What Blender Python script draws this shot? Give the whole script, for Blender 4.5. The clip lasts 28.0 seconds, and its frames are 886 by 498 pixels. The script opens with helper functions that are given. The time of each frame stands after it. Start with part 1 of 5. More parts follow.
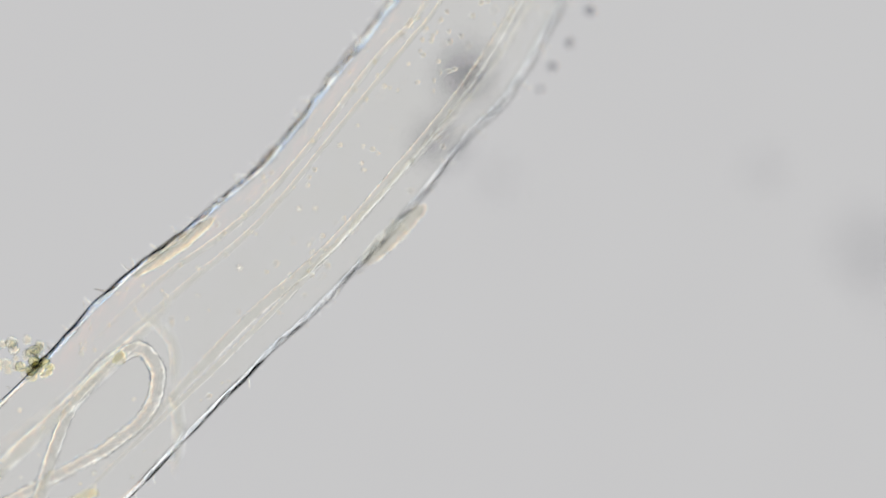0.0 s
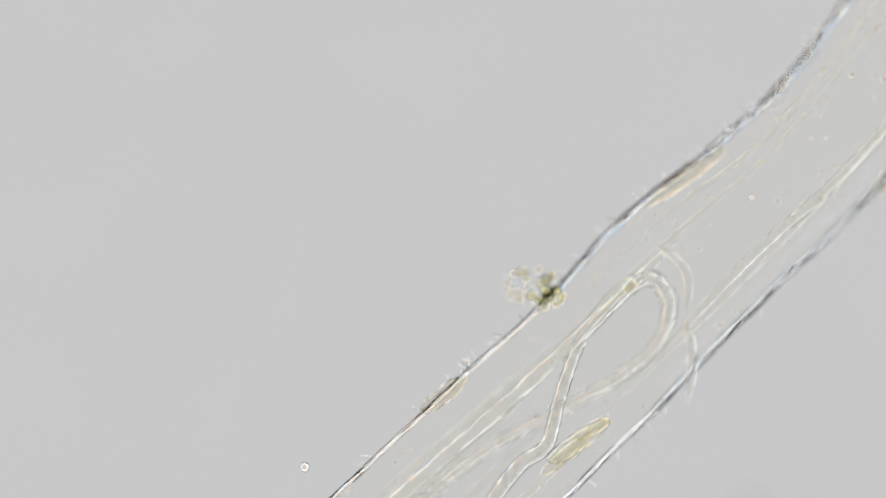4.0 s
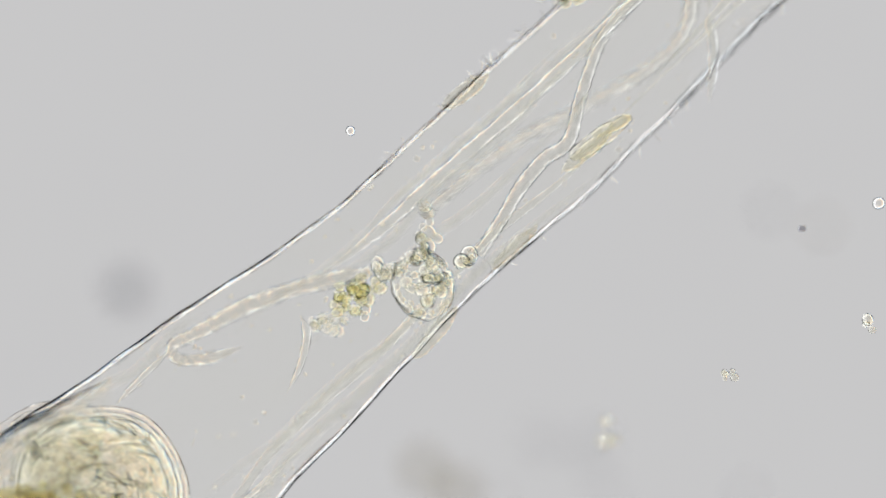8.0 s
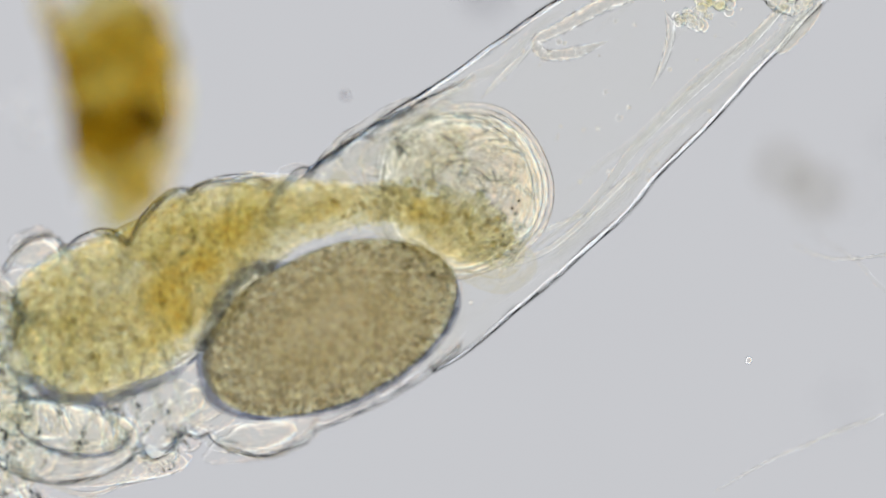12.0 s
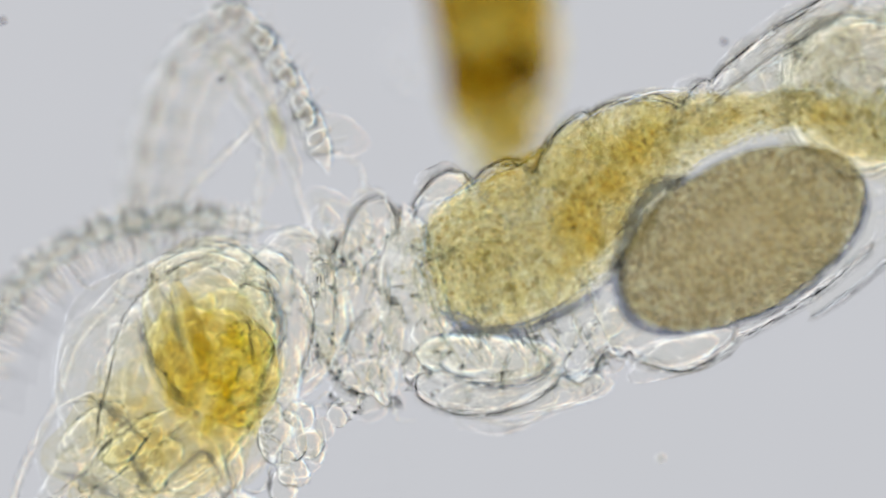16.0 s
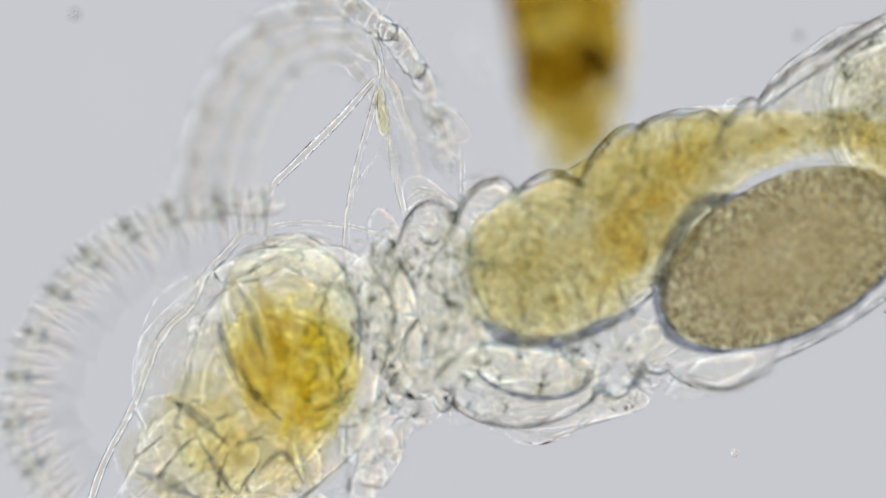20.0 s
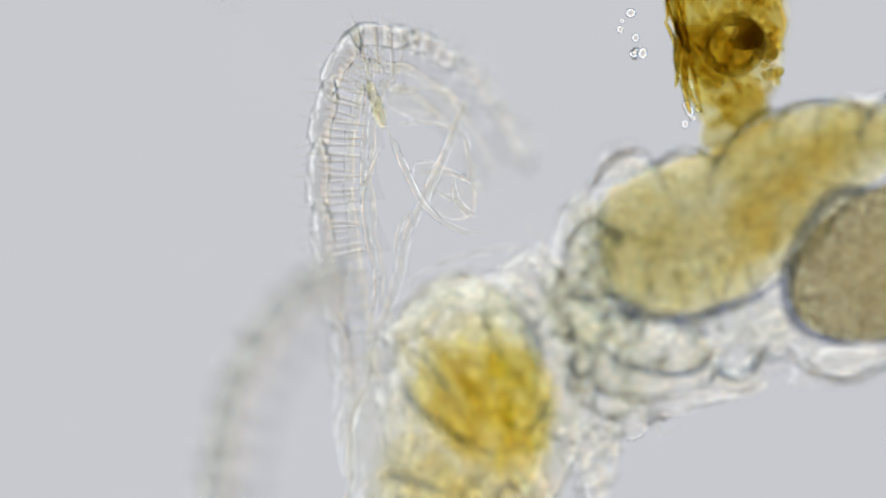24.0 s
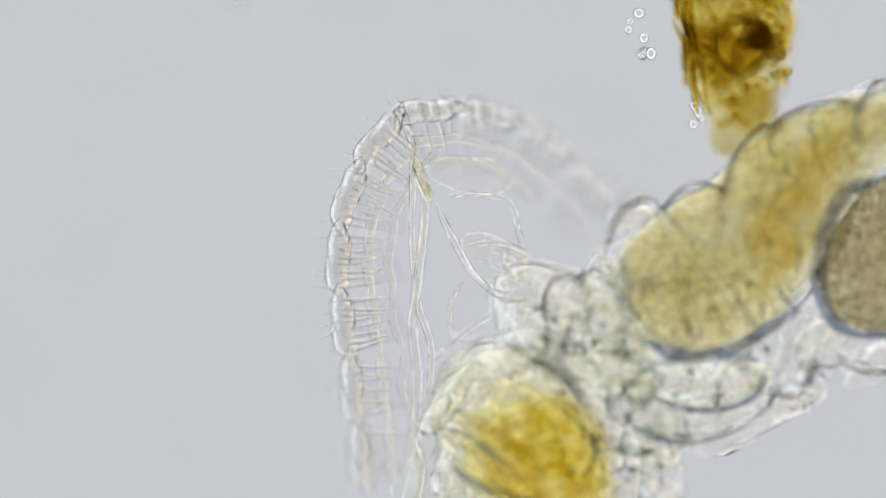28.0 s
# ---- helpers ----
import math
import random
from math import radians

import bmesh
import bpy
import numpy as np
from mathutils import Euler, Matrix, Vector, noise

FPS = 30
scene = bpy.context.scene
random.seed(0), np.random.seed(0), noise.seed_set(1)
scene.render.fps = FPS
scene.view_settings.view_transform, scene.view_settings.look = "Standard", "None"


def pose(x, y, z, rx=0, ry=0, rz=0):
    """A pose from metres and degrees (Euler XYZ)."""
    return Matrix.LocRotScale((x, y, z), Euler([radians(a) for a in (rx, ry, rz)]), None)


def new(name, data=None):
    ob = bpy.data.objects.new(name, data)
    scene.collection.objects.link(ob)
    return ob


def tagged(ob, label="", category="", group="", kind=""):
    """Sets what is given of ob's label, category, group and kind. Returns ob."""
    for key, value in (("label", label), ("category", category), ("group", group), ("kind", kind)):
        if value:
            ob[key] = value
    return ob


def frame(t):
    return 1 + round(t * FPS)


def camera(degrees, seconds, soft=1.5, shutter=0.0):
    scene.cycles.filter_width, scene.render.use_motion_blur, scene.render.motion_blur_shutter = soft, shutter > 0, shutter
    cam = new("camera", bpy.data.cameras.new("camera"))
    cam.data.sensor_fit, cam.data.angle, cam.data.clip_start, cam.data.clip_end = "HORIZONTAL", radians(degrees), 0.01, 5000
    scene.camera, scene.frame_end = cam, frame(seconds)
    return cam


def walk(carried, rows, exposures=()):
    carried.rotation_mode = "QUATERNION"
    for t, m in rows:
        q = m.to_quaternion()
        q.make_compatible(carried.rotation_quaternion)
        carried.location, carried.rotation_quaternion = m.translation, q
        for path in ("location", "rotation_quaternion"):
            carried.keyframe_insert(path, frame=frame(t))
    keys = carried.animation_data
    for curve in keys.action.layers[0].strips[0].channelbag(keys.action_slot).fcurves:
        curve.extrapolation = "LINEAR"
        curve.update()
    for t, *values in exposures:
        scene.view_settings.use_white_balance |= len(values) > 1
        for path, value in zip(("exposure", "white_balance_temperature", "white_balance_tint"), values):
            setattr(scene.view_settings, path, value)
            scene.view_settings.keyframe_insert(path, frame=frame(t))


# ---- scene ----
# One metre here is one millimetre under the microscope: the animal is about 1 mm long.
# A unit of the plan is one pixel of the camera's view, taken as a quarter of a micrometre: (u to the right, v
# downwards).
S = 1 / 4000
REACH = 7.485     # from the objective's pupil to the plane in focus


def P(u, v, z=0.0):
    return Vector((u * S, -v * S, z))


# ---- camera: it looks straight down; the stage slides under it and the focus goes up and down ----
cam = camera(3.0, 28.0, soft=1.6)
cam.data.dof.use_dof = True
cam.data.dof.focus_distance = REACH
cam.data.dof.aperture_fstop = 0.40
# seconds, plan place of the middle of the view, height of the plane in focus
PATH = [
    (0.0, 1728, -221, 0.092), (0.5, 1716, -218, 0.092), (1.0, 1757, -243, 0.092), (1.5, 1862, -269, 0.093),
    (2.0, 1784, -245, 0.094), (2.5, 1606, -214, 0.096), (3.0, 1200, -177, 0.098), (3.5, 949, -154, 0.098),
    (4.2, 790, -75, 0.099), (5.5, 718, 112, 0.094), (6.0, 756, 369, 0.093), (6.5, 805, 478, 0.093), (7.0, 794, 481, 0.093),
    (7.5, 800, 457, 0.097), (8.0, 784, 441, 0.101), (8.5, 779, 424, 0.102), (9.0, 767, 521, 0.102), (9.5, 807, 790, 0.103),
    (10.0, 814, 894, 0.104), (10.5, 782, 887, 0.104), (11.0, 683, 917, 0.104), (11.5, 287, 966, 0.104), (12.0, 139, 981, 0.104),
    (12.5, -19, 1006, 0.104), (13.5, -120, 1020, 0.106), (14.5, -191, 1031, 0.108), (15.0, -356, 1056, 0.110), (15.5, -456, 1071, 0.112),
    (16.0, -531, 1076, 0.114), (16.5, -506, 1081, 0.117), (17.0, -656, 1081, 0.118), (18.0, -656, 1081, 0.121),
    (18.5, -656, 1081, 0.119), (19.0, -656, 1081, 0.113), (19.5, -658, 1084, 0.104), (20.0, -661, 1086, 0.098), (20.5, -680, 1092, 0.094),
    (21.0, -776, 1116, 0.092), (21.5, -778, 1116, 0.090), (22.5, -858, 1122, 0.066), (23.5, -908, 1126, 0.042),
    (24.0, -938, 1121, 0.039), (25.0, -933, 1121, 0.040), (26.0, -908, 1121, 0.050), (27.0, -903, 1121, 0.048), (28.0, -953, 1121, 0.046),
]
walk(cam, [(t, Matrix.Translation(P(u, v, z + REACH))) for t, u, v, z in PATH],
     [(0, 0, 6500, 10), (8, 0, 6500, 10), (13, 0.02, 6250, 11), (28, 0.02, 6200, 11)])

# ---- light: the lamp's cone from the condenser under the stage, dark beyond it ----
world = bpy.data.worlds.new("world")
scene.world = world
world.use_nodes = True
wn, wl = world.node_tree.nodes, world.node_tree.links
w_dir = wn.new("ShaderNodeTexCoord")
w_rgb = wn.new("ShaderNodeCombineColor")
# brightness against the angle from the axis, in degrees; the brighter ring is made up to light tissue edges, the
# colour offsets to fringe them
CONE = [(8.8, 0.585), (10.4, 1.25), (12.8, 1.85), (15.2, 1.05), (17.6, 0.34), (21.5, 0.15)]
for channel, tilt, wide, gain in (("Red", 0.6, 0.95, 1.006), ("Green", 0.0, 1.0, 1.003), ("Blue", -0.9, 1.06, 1.01)):
    w_dot = wn.new("ShaderNodeVectorMath")
    w_dot.operation = "DOT_PRODUCT"
    w_dot.inputs[1].default_value = (math.sin(radians(tilt)), 0, -math.cos(radians(tilt)))
    w_ang = wn.new("ShaderNodeMath")
    w_ang.operation = "ARCCOSINE"
    w_map = wn.new("ShaderNodeMapRange")
    w_map.inputs["From Max"].default_value = radians(30)
    w_ramp = wn.new("ShaderNodeValToRGB")
    w_gain = wn.new("ShaderNodeMath")
    w_gain.operation = "MULTIPLY"
    w_gain.inputs[1].default_value = gain
    ramp = w_ramp.color_ramp
    ramp.elements[0].position, ramp.elements[0].color = 0.0, (0.585, 0.585, 0.585, 1)
    ramp.elements[1].position, ramp.elements[1].color = 1.0, (0.10, 0.10, 0.10, 1)
    for place, value in CONE:
        ramp.elements.new(place * wide / 30).color = (value, value, value, 1)
    wl.new(w_dir.outputs["Generated"], w_dot.inputs[0])
    wl.new(w_dot.outputs["Value"], w_ang.inputs[0])
    wl.new(w_ang.outputs["Value"], w_map.inputs["Value"])
    wl.new(w_map.outputs["Result"], w_ramp.inputs["Fac"])
    wl.new(w_ramp.outputs["Color"], w_gain.inputs[0])
    wl.new(w_gain.outputs["Value"], w_rgb.inputs[channel])
wl.new(w_rgb.outputs["Color"], wn["Background"].inputs["Color"])
scene.cycles.max_bounces = scene.cycles.transmission_bounces = scene.cycles.transparent_max_bounces = 64


# ---- materials ----
def clear(name, thin, thick=None, ior=1.03, rough=0.0, grain=300.0, relief=0.0, spread=(0.35, 0.65), fine=3.0, pits=None):
    """Living tissue in water: it bends the light a little and tints it; two colours mottled through it, and a relief with its own grain."""
    m = bpy.data.materials.new(name)
    m.use_nodes = True
    n, l = m.node_tree.nodes, m.node_tree.links
    n.remove(n["Principled BSDF"])
    co = n.new("ShaderNodeTexCoord")
    no = n.new("ShaderNodeTexNoise")
    no.inputs["Scale"].default_value, no.inputs["Detail"].default_value, no.inputs["Roughness"].default_value = grain, fine, 0.6
    l.new(co.outputs["Object"], no.inputs["Vector"])
    r = n.new("ShaderNodeValToRGB")
    r.color_ramp.elements[0].position, r.color_ramp.elements[1].position = spread
    r.color_ramp.elements[0].color, r.color_ramp.elements[1].color = (*thin, 1), (*(thick or thin), 1)
    if pits:
        n3 = n.new("ShaderNodeTexNoise")
        n3.inputs["Scale"].default_value, n3.inputs["Detail"].default_value = pits, 2.0
        l.new(co.outputs["Object"], n3.inputs["Vector"])
        mi = n.new("ShaderNodeMix")
        mi.inputs["Factor"].default_value = 0.5
        l.new(no.outputs["Fac"], mi.inputs["A"])
        l.new(n3.outputs["Fac"], mi.inputs["B"])
        l.new(mi.outputs["Result"], r.inputs["Fac"])
    else:
        l.new(no.outputs["Fac"], r.inputs["Fac"])
    b = n.new("ShaderNodeBsdfRefraction")
    b.inputs["IOR"].default_value, b.inputs["Roughness"].default_value = ior, rough
    l.new(r.outputs["Color"], b.inputs["Color"])
    if relief:
        bu = n.new("ShaderNodeBump")
        bu.inputs["Strength"].default_value, bu.inputs["Distance"].default_value = 1.0, relief / (pits or grain)
        n2 = n.new("ShaderNodeTexNoise")
        n2.inputs["Scale"].default_value, n2.inputs["Detail"].default_value = pits or grain * 1.3, fine
        l.new(co.outputs["Object"], n2.inputs["Vector"])
        l.new(n2.outputs["Fac"], bu.inputs["Height"])
        l.new(bu.outputs["Normal"], b.inputs["Normal"])
    l.new(b.outputs["BSDF"], n["Material Output"].inputs["Surface"])
    return m


def film(name, thin, thick, grain=200.0, spread=(0.3, 0.7), fine=4.0):
    """A layer that only tints the light that goes through it."""
    m = bpy.data.materials.new(name)
    m.use_nodes = True
    n, l = m.node_tree.nodes, m.node_tree.links
    n.remove(n["Principled BSDF"])
    co = n.new("ShaderNodeTexCoord")
    no = n.new("ShaderNodeTexNoise")
    no.inputs["Scale"].default_value, no.inputs["Detail"].default_value = grain, fine
    l.new(co.outputs["Object"], no.inputs["Vector"])
    r = n.new("ShaderNodeValToRGB")
    r.color_ramp.elements[0].position, r.color_ramp.elements[1].position = spread
    r.color_ramp.elements[0].color, r.color_ramp.elements[1].color = (*thin, 1), (*thick, 1)
    l.new(no.outputs["Fac"], r.inputs["Fac"])
    b = n.new("ShaderNodeBsdfTransparent")
    l.new(r.outputs["Color"], b.inputs["Color"])
    l.new(b.outputs["BSDF"], n["Material Output"].inputs["Surface"])
    return m


GLASS = film("slide_glass", (0.995, 0.995, 0.995), (0.985, 0.985, 0.985), 30.0)
CUTICLE = clear("cuticle", (1.0, 1.0, 0.998), (0.998, 0.998, 0.99), 1.017, grain=70, relief=0.12)
THICK_CUTICLE = clear("thick_cuticle", (1.0, 1.0, 0.998), (0.998, 0.998, 0.99), 1.030, grain=60, relief=0.10)
LUMEN = clear("body_fluid", (1.0, 1.0, 0.995), (1.0, 0.998, 0.988), 1.015, grain=50, relief=0.12)
SKIN = clear("trunk_skin", (1.0, 1.0, 0.992), (0.99, 0.99, 0.98), 1.016, grain=90, relief=0.6, fine=3)
NECK_SKIN = clear("neck_skin", (1.0, 1.0, 0.992), (0.985, 0.985, 0.975), 1.012, grain=90, relief=1.2, fine=4)
STRAND = clear("muscle", (1.0, 1.0, 0.985), (0.978, 0.978, 0.956), 1.048, grain=120, relief=0.4)
EDGE = clear("membrane_edge", (1.0, 0.998, 0.98), (0.98, 0.975, 0.95), 1.050, grain=150, relief=0.5)
VEIL = clear("veil_edge", (1.0, 0.995, 0.97), (0.965, 0.958, 0.93), 1.062, grain=150, relief=0.4)
DUCT = clear("duct", (0.992, 0.99, 0.972), (0.925, 0.922, 0.90), 1.050, grain=220, relief=0.45)
GRANULE = clear("granule", (0.995, 0.99, 0.965), (0.96, 0.953, 0.92), 1.055, grain=120)
GOLD_GRANULE = clear("gold_granule", (0.99, 0.98, 0.91), (0.945, 0.93, 0.82), 1.06, grain=120)
GUT = clear("gut_tissue", (1.0, 0.994, 0.955), (0.985, 0.964, 0.875), 1.008, grain=45, relief=1.2, fine=3, pits=200, spread=(0.38, 0.62))
GUT_CONTENT = film("gut_content", (0.999, 0.996, 0.978), (0.988, 0.971, 0.905), 300, (0.36, 0.64), 4)
GUT_CELL = clear("gut_cell", (1.0, 0.998, 0.95), (0.985, 0.972, 0.885), 1.016, grain=110, relief=1.2, fine=3, pits=240, spread=(0.38, 0.62))
STOMACH = clear("stomach_wall", (1.0, 0.998, 0.98), (0.985, 0.98, 0.945), 1.022, grain=85, relief=5.0, fine=5)
EGG = clear("egg_yolk", (0.965, 0.95, 0.885), (0.90, 0.88, 0.79), 1.008, grain=330, relief=0.8, fine=2, pits=300, spread=(0.40, 0.60))
YOLK = film("dense_yolk", (0.988, 0.981, 0.955), (0.966, 0.955, 0.915), 420, (0.40, 0.60), 2)
EGG_SHELL = clear("egg_shell", (1.0, 1.0, 1.0), (0.98, 0.98, 0.985), 1.005, grain=60, relief=0.2)
FLESH = clear("clear_flesh", (1.0, 1.0, 0.995), (0.994, 0.993, 0.982), 1.017, grain=80, relief=2.4, fine=4)
HEAD = clear("head_skin", (1.0, 1.0, 0.992), (0.99, 0.99, 0.975), 1.014, grain=60, relief=2.4, fine=4)
MASTAX = film("mastax", (0.999, 0.995, 0.968), (0.982, 0.967, 0.895), 150, (0.34, 0.66), 5)
SHARD = clear("jaw_shard", (1.0, 0.99, 0.88), (0.99, 0.968, 0.80), 1.05, grain=60)
MASTAX_DARK = clear("mastax_shade", (0.99, 0.975, 0.90), (0.945, 0.92, 0.80), 1.010, 0.03, grain=90, relief=3.0, fine=4, pits=260)
BAND = clear("ciliary_band", (0.98, 0.977, 0.962), (0.92, 0.916, 0.895), 1.045, grain=160, relief=0.8)
FAINT_BAND = clear("faint_band", (1.0, 1.0, 0.985), (0.98, 0.98, 0.955), 1.018, grain=160, relief=0.8)
CILIUM = clear("cilium", (1.0, 0.998, 0.98), (0.985, 0.98, 0.96), 1.024)
BROWN = clear("brown_detritus", (0.962, 0.930, 0.70), (0.83, 0.765, 0.49), 1.02, 0.03, grain=60, relief=4.0, fine=5, pits=190)
BROWN_SHARD = clear("brown_flake", (0.975, 0.942, 0.74), (0.87, 0.81, 0.56), 1.03, grain=150, relief=0.8)
CYST = clear("brown_cyst", (0.88, 0.84, 0.60), (0.70, 0.645, 0.42), 1.03, 0.03, grain=60, relief=3.0, fine=4)
FIBRE = clear("brown_fibre", (0.94, 0.87, 0.52), (0.82, 0.72, 0.35), 1.05, grain=90, relief=1.0)
DARK = film("dark_matter", (0.48, 0.42, 0.25), (0.26, 0.22, 0.15), 90)
GREY = clear("grey_speck", (0.80, 0.80, 0.80), (0.66, 0.66, 0.69), 1.05, 0.05, grain=150)
SOFT_GREY = film("soft_grey", (0.95, 0.95, 0.95), (0.87, 0.87, 0.885), 150)
YOLK_GRAIN = clear("yolk_grain", (1.0, 0.995, 0.97), (0.96, 0.94, 0.88), 1.06, grain=300)
GUT_GRAIN = clear("gut_grain", (1.0, 0.999, 0.985), (0.985, 0.978, 0.935), 1.065, grain=300)
PALE = clear("pale_speck", (0.99, 0.985, 0.94), (0.94, 0.93, 0.88), 1.05, grain=150, relief=1.0)
BLADDER = clear("bladder_wall", (1.0, 0.998, 0.988), (0.982, 0.978, 0.955), 1.011, grain=110, relief=1.1, fine=4)
BLADDER_FILL = clear("bladder_fluid", (1.0, 0.999, 0.992), (0.985, 0.98, 0.955), 1.007, grain=120, relief=2.0, fine=4, pits=300, spread=(0.38, 0.62))
SWIRL = clear("bladder_fold", (1.0, 0.998, 0.99), (0.985, 0.982, 0.965), 1.032, grain=150, relief=0.8)
SAC = clear("mastax_sac", (1.0, 0.995, 0.95), (0.985, 0.975, 0.90), 1.010, grain=80, relief=2.0, fine=4)
LOBE_SHADE = film("corona_shade", (0.99, 0.99, 0.99), (0.945, 0.945, 0.95), 60)
FOLD = clear("head_fold", (0.996, 0.994, 0.978), (0.972, 0.968, 0.935), 1.032, grain=80, relief=1.0, fine=4)
# grey tint that stands in for the shade in grooves and between folds
GROOVE_SHADE = film("grey_groove_shade", (0.94, 0.945, 0.955), (0.78, 0.79, 0.825), 160, (0.3, 0.7), 4)
OIL = clear("oil_drop", (1.0, 0.99, 0.97), (1.0, 0.99, 0.97), 1.10)
SOFT_BROWN = film("soft_brown", (0.95, 0.945, 0.93), (0.88, 0.86, 0.82), 150)
PATCH = film("dark_patch", (0.82, 0.79, 0.69), (0.68, 0.64, 0.53), 90)
SOFT_DUCT = clear("soft_duct", (0.985, 0.98, 0.955), (0.925, 0.92, 0.89), 1.045, grain=200, relief=1.5)
GUT_SHEET = clear("gut_sheet", (1.0, 0.999, 0.985), (0.965, 0.945, 0.872), 1.06, grain=300, relief=0.8, fine=3, pits=420, spread=(0.46, 0.61))
EGG_SHEET = clear("egg_sheet", (1.0, 1.0, 1.0), (0.908, 0.893, 0.85), 1.05, grain=420, relief=0.75, fine=2, pits=540, spread=(0.44, 0.60))
TISSUE = clear("soft_tissue", (1.0, 1.0, 0.998), (0.988, 0.986, 0.965), 1.046, grain=95, relief=0.5, fine=4)
GUT_BROWN = film("gut_brown", (0.998, 0.994, 0.958), (0.976, 0.957, 0.868), 260, (0.36, 0.64), 4)
DARK_GRAIN = clear("brown_grain", (0.96, 0.94, 0.85), (0.87, 0.83, 0.68), 1.04, grain=300)
RIB_SKIN = clear("rim_rib", (1.0, 0.995, 0.97), (0.98, 0.97, 0.94), 1.028, grain=160)
YELLOW_PLATE = clear("yellow_plate", (1.0, 0.99, 0.90), (0.96, 0.94, 0.80), 1.06, grain=160, relief=0.5)
MASTAX_SHEET = clear("mastax_sheet", (1.0, 0.995, 0.945), (0.955, 0.935, 0.83), 1.055, grain=110, relief=0.6, fine=4, spread=(0.40, 0.60))
MUSCLE_SHADE = film("muscle_shade", (0.985, 0.975, 0.93), (0.90, 0.87, 0.76), 150, (0.3, 0.7), 4)
WALL_CELL = clear("wall_cell", (0.985, 0.98, 0.94), (0.94, 0.93, 0.87), 1.030, grain=220, relief=1.0)
BLADDER_SHEET = clear("bladder_sheet", (1.0, 1.0, 0.995), (0.965, 0.96, 0.945), 1.045, grain=190, relief=0.6, fine=4)
FAINT = film("faint_matter", (0.997, 0.997, 0.997), (0.978, 0.978, 0.98), 120)


# ---- shapes ----
def thing(name, label, category, at=(0, 0, 0), group="", kind=""):
    ob = new(name)
    ob.location = at
    return tagged(ob, label, category, group, kind)


def mesh_of(name, bm, material, smooth=True):
    me = bpy.data.meshes.new(name)
    bm.normal_update()
    bm.to_mesh(me)
    bm.free()
    if smooth:
        me.polygons.foreach_set("use_smooth", [True] * len(me.polygons))
    me.materials.append(material)
    return me


def part(name, bm, material, parent, label="", smooth=True):
    """Links a bmesh, or a mesh that is there already, as one part under a thing or a part."""
    ob = new(name, mesh_of(name, bm, material, smooth) if isinstance(bm, bmesh.types.BMesh) else bm)
    ob.parent = parent
    return tagged(ob, label)


def spline(rows, steps):
    """A smooth row of points through the given ones."""
    a = np.array(rows, float)
    a = np.vstack([2 * a[0] - a[1], a, 2 * a[-1] - a[-2]])
    out = []
    for i in range(1, len(a) - 2):
        for k in range(steps):
            t = k / steps
            p0, p1, p2, p3 = a[i - 1:i + 3]
            out.append(0.5 * (2 * p1 + (p2 - p0) * t + (2 * p0 - 5 * p1 + 4 * p2 - p3) * t * t + (3 * p1 - p0 - 3 * p2 + p3) * t ** 3))
    out.append(a[-2])
    return out


def add_tube(bm, rows, steps=6, seg=20, wob=0.0, freq=60.0, rings=None, flat=1.0, inward=False, origin=None, caps=(1, 1), taper=0.0, crisp=None):
    """A tube along rows of (u, v, z, radius in plan units); wob: uneven radius; rings(k): a factor along it; taper: the share of it that thins out at each end."""
    pts = spline(rows, steps)
    o = origin or Vector((0, 0, 0))
    loops, count = [], len(pts)
    for i, p in enumerate(pts):
        c = P(p[0], p[1], p[2])
        a, b = pts[max(i - 1, 0)], pts[min(i + 1, count - 1)]
        along = (P(b[0], b[1], b[2]) - P(a[0], a[1], a[2])).normalized()
        side = along.cross(Vector((0, 0, 1)))
        side = side.normalized() if side.length > 1e-6 else Vector((1, 0, 0))
        up = side.cross(along)
        r = max(p[3], 0.2) * S * (rings(i / (count - 1)) if rings else 1.0)
        if taper:
            r *= min(1.0, 0.08 + min(i, count - 1 - i) / (count - 1) / taper)
        loop = []
        for k in range(seg):
            w = 2 * math.pi * k / seg
            d = side * math.cos(w) + up * (math.sin(w) * flat)
            f = 1 + (wob * noise.noise((c + d * r) * freq) if wob else 0)
            if crisp:
                f += crisp(i / (count - 1), math.cos(w)) * noise.noise((c + d * r) * 150)
            loop.append(bm.verts.new(c + d * (r * f) - o))
        loops.append(loop)
    for x, y in zip(loops, loops[1:]):
        for k in range(seg):
            q = (x[k], x[(k + 1) % seg], y[(k + 1) % seg], y[k])
            bm.faces.new(q[::-1] if inward else q)
    if caps[0]:
        bm.faces.new(loops[0] if inward else loops[0][::-1])
    if caps[1]:
        bm.faces.new(loops[-1][::-1] if inward else loops[-1])
    return bm


def tube(*args, **kw):
    return add_tube(bmesh.new(), *args, **kw)


def add_ball(bm, at, radii, turn=0.0, wob=0.0, freq=60.0, sub=3, seed=0.0):
    m = Matrix.Translation(at) @ Matrix.Rotation(radians(turn), 4, "Z")
    made = bmesh.ops.create_icosphere(bm, subdivisions=sub, radius=1.0)["verts"]
    for v in made:
        f = 1 + (wob * noise.noise(Vector((v.co.x * radii[0], v.co.y * radii[1], v.co.z * radii[2])) * freq + Vector((seed, seed, 0))) if wob else 0)
        v.co = m @ Vector((v.co.x * radii[0] * f, v.co.y * radii[1] * f, v.co.z * radii[2] * f))
    return bm


def ball(*args, **kw):
    return add_ball(bmesh.new(), *args, **kw)


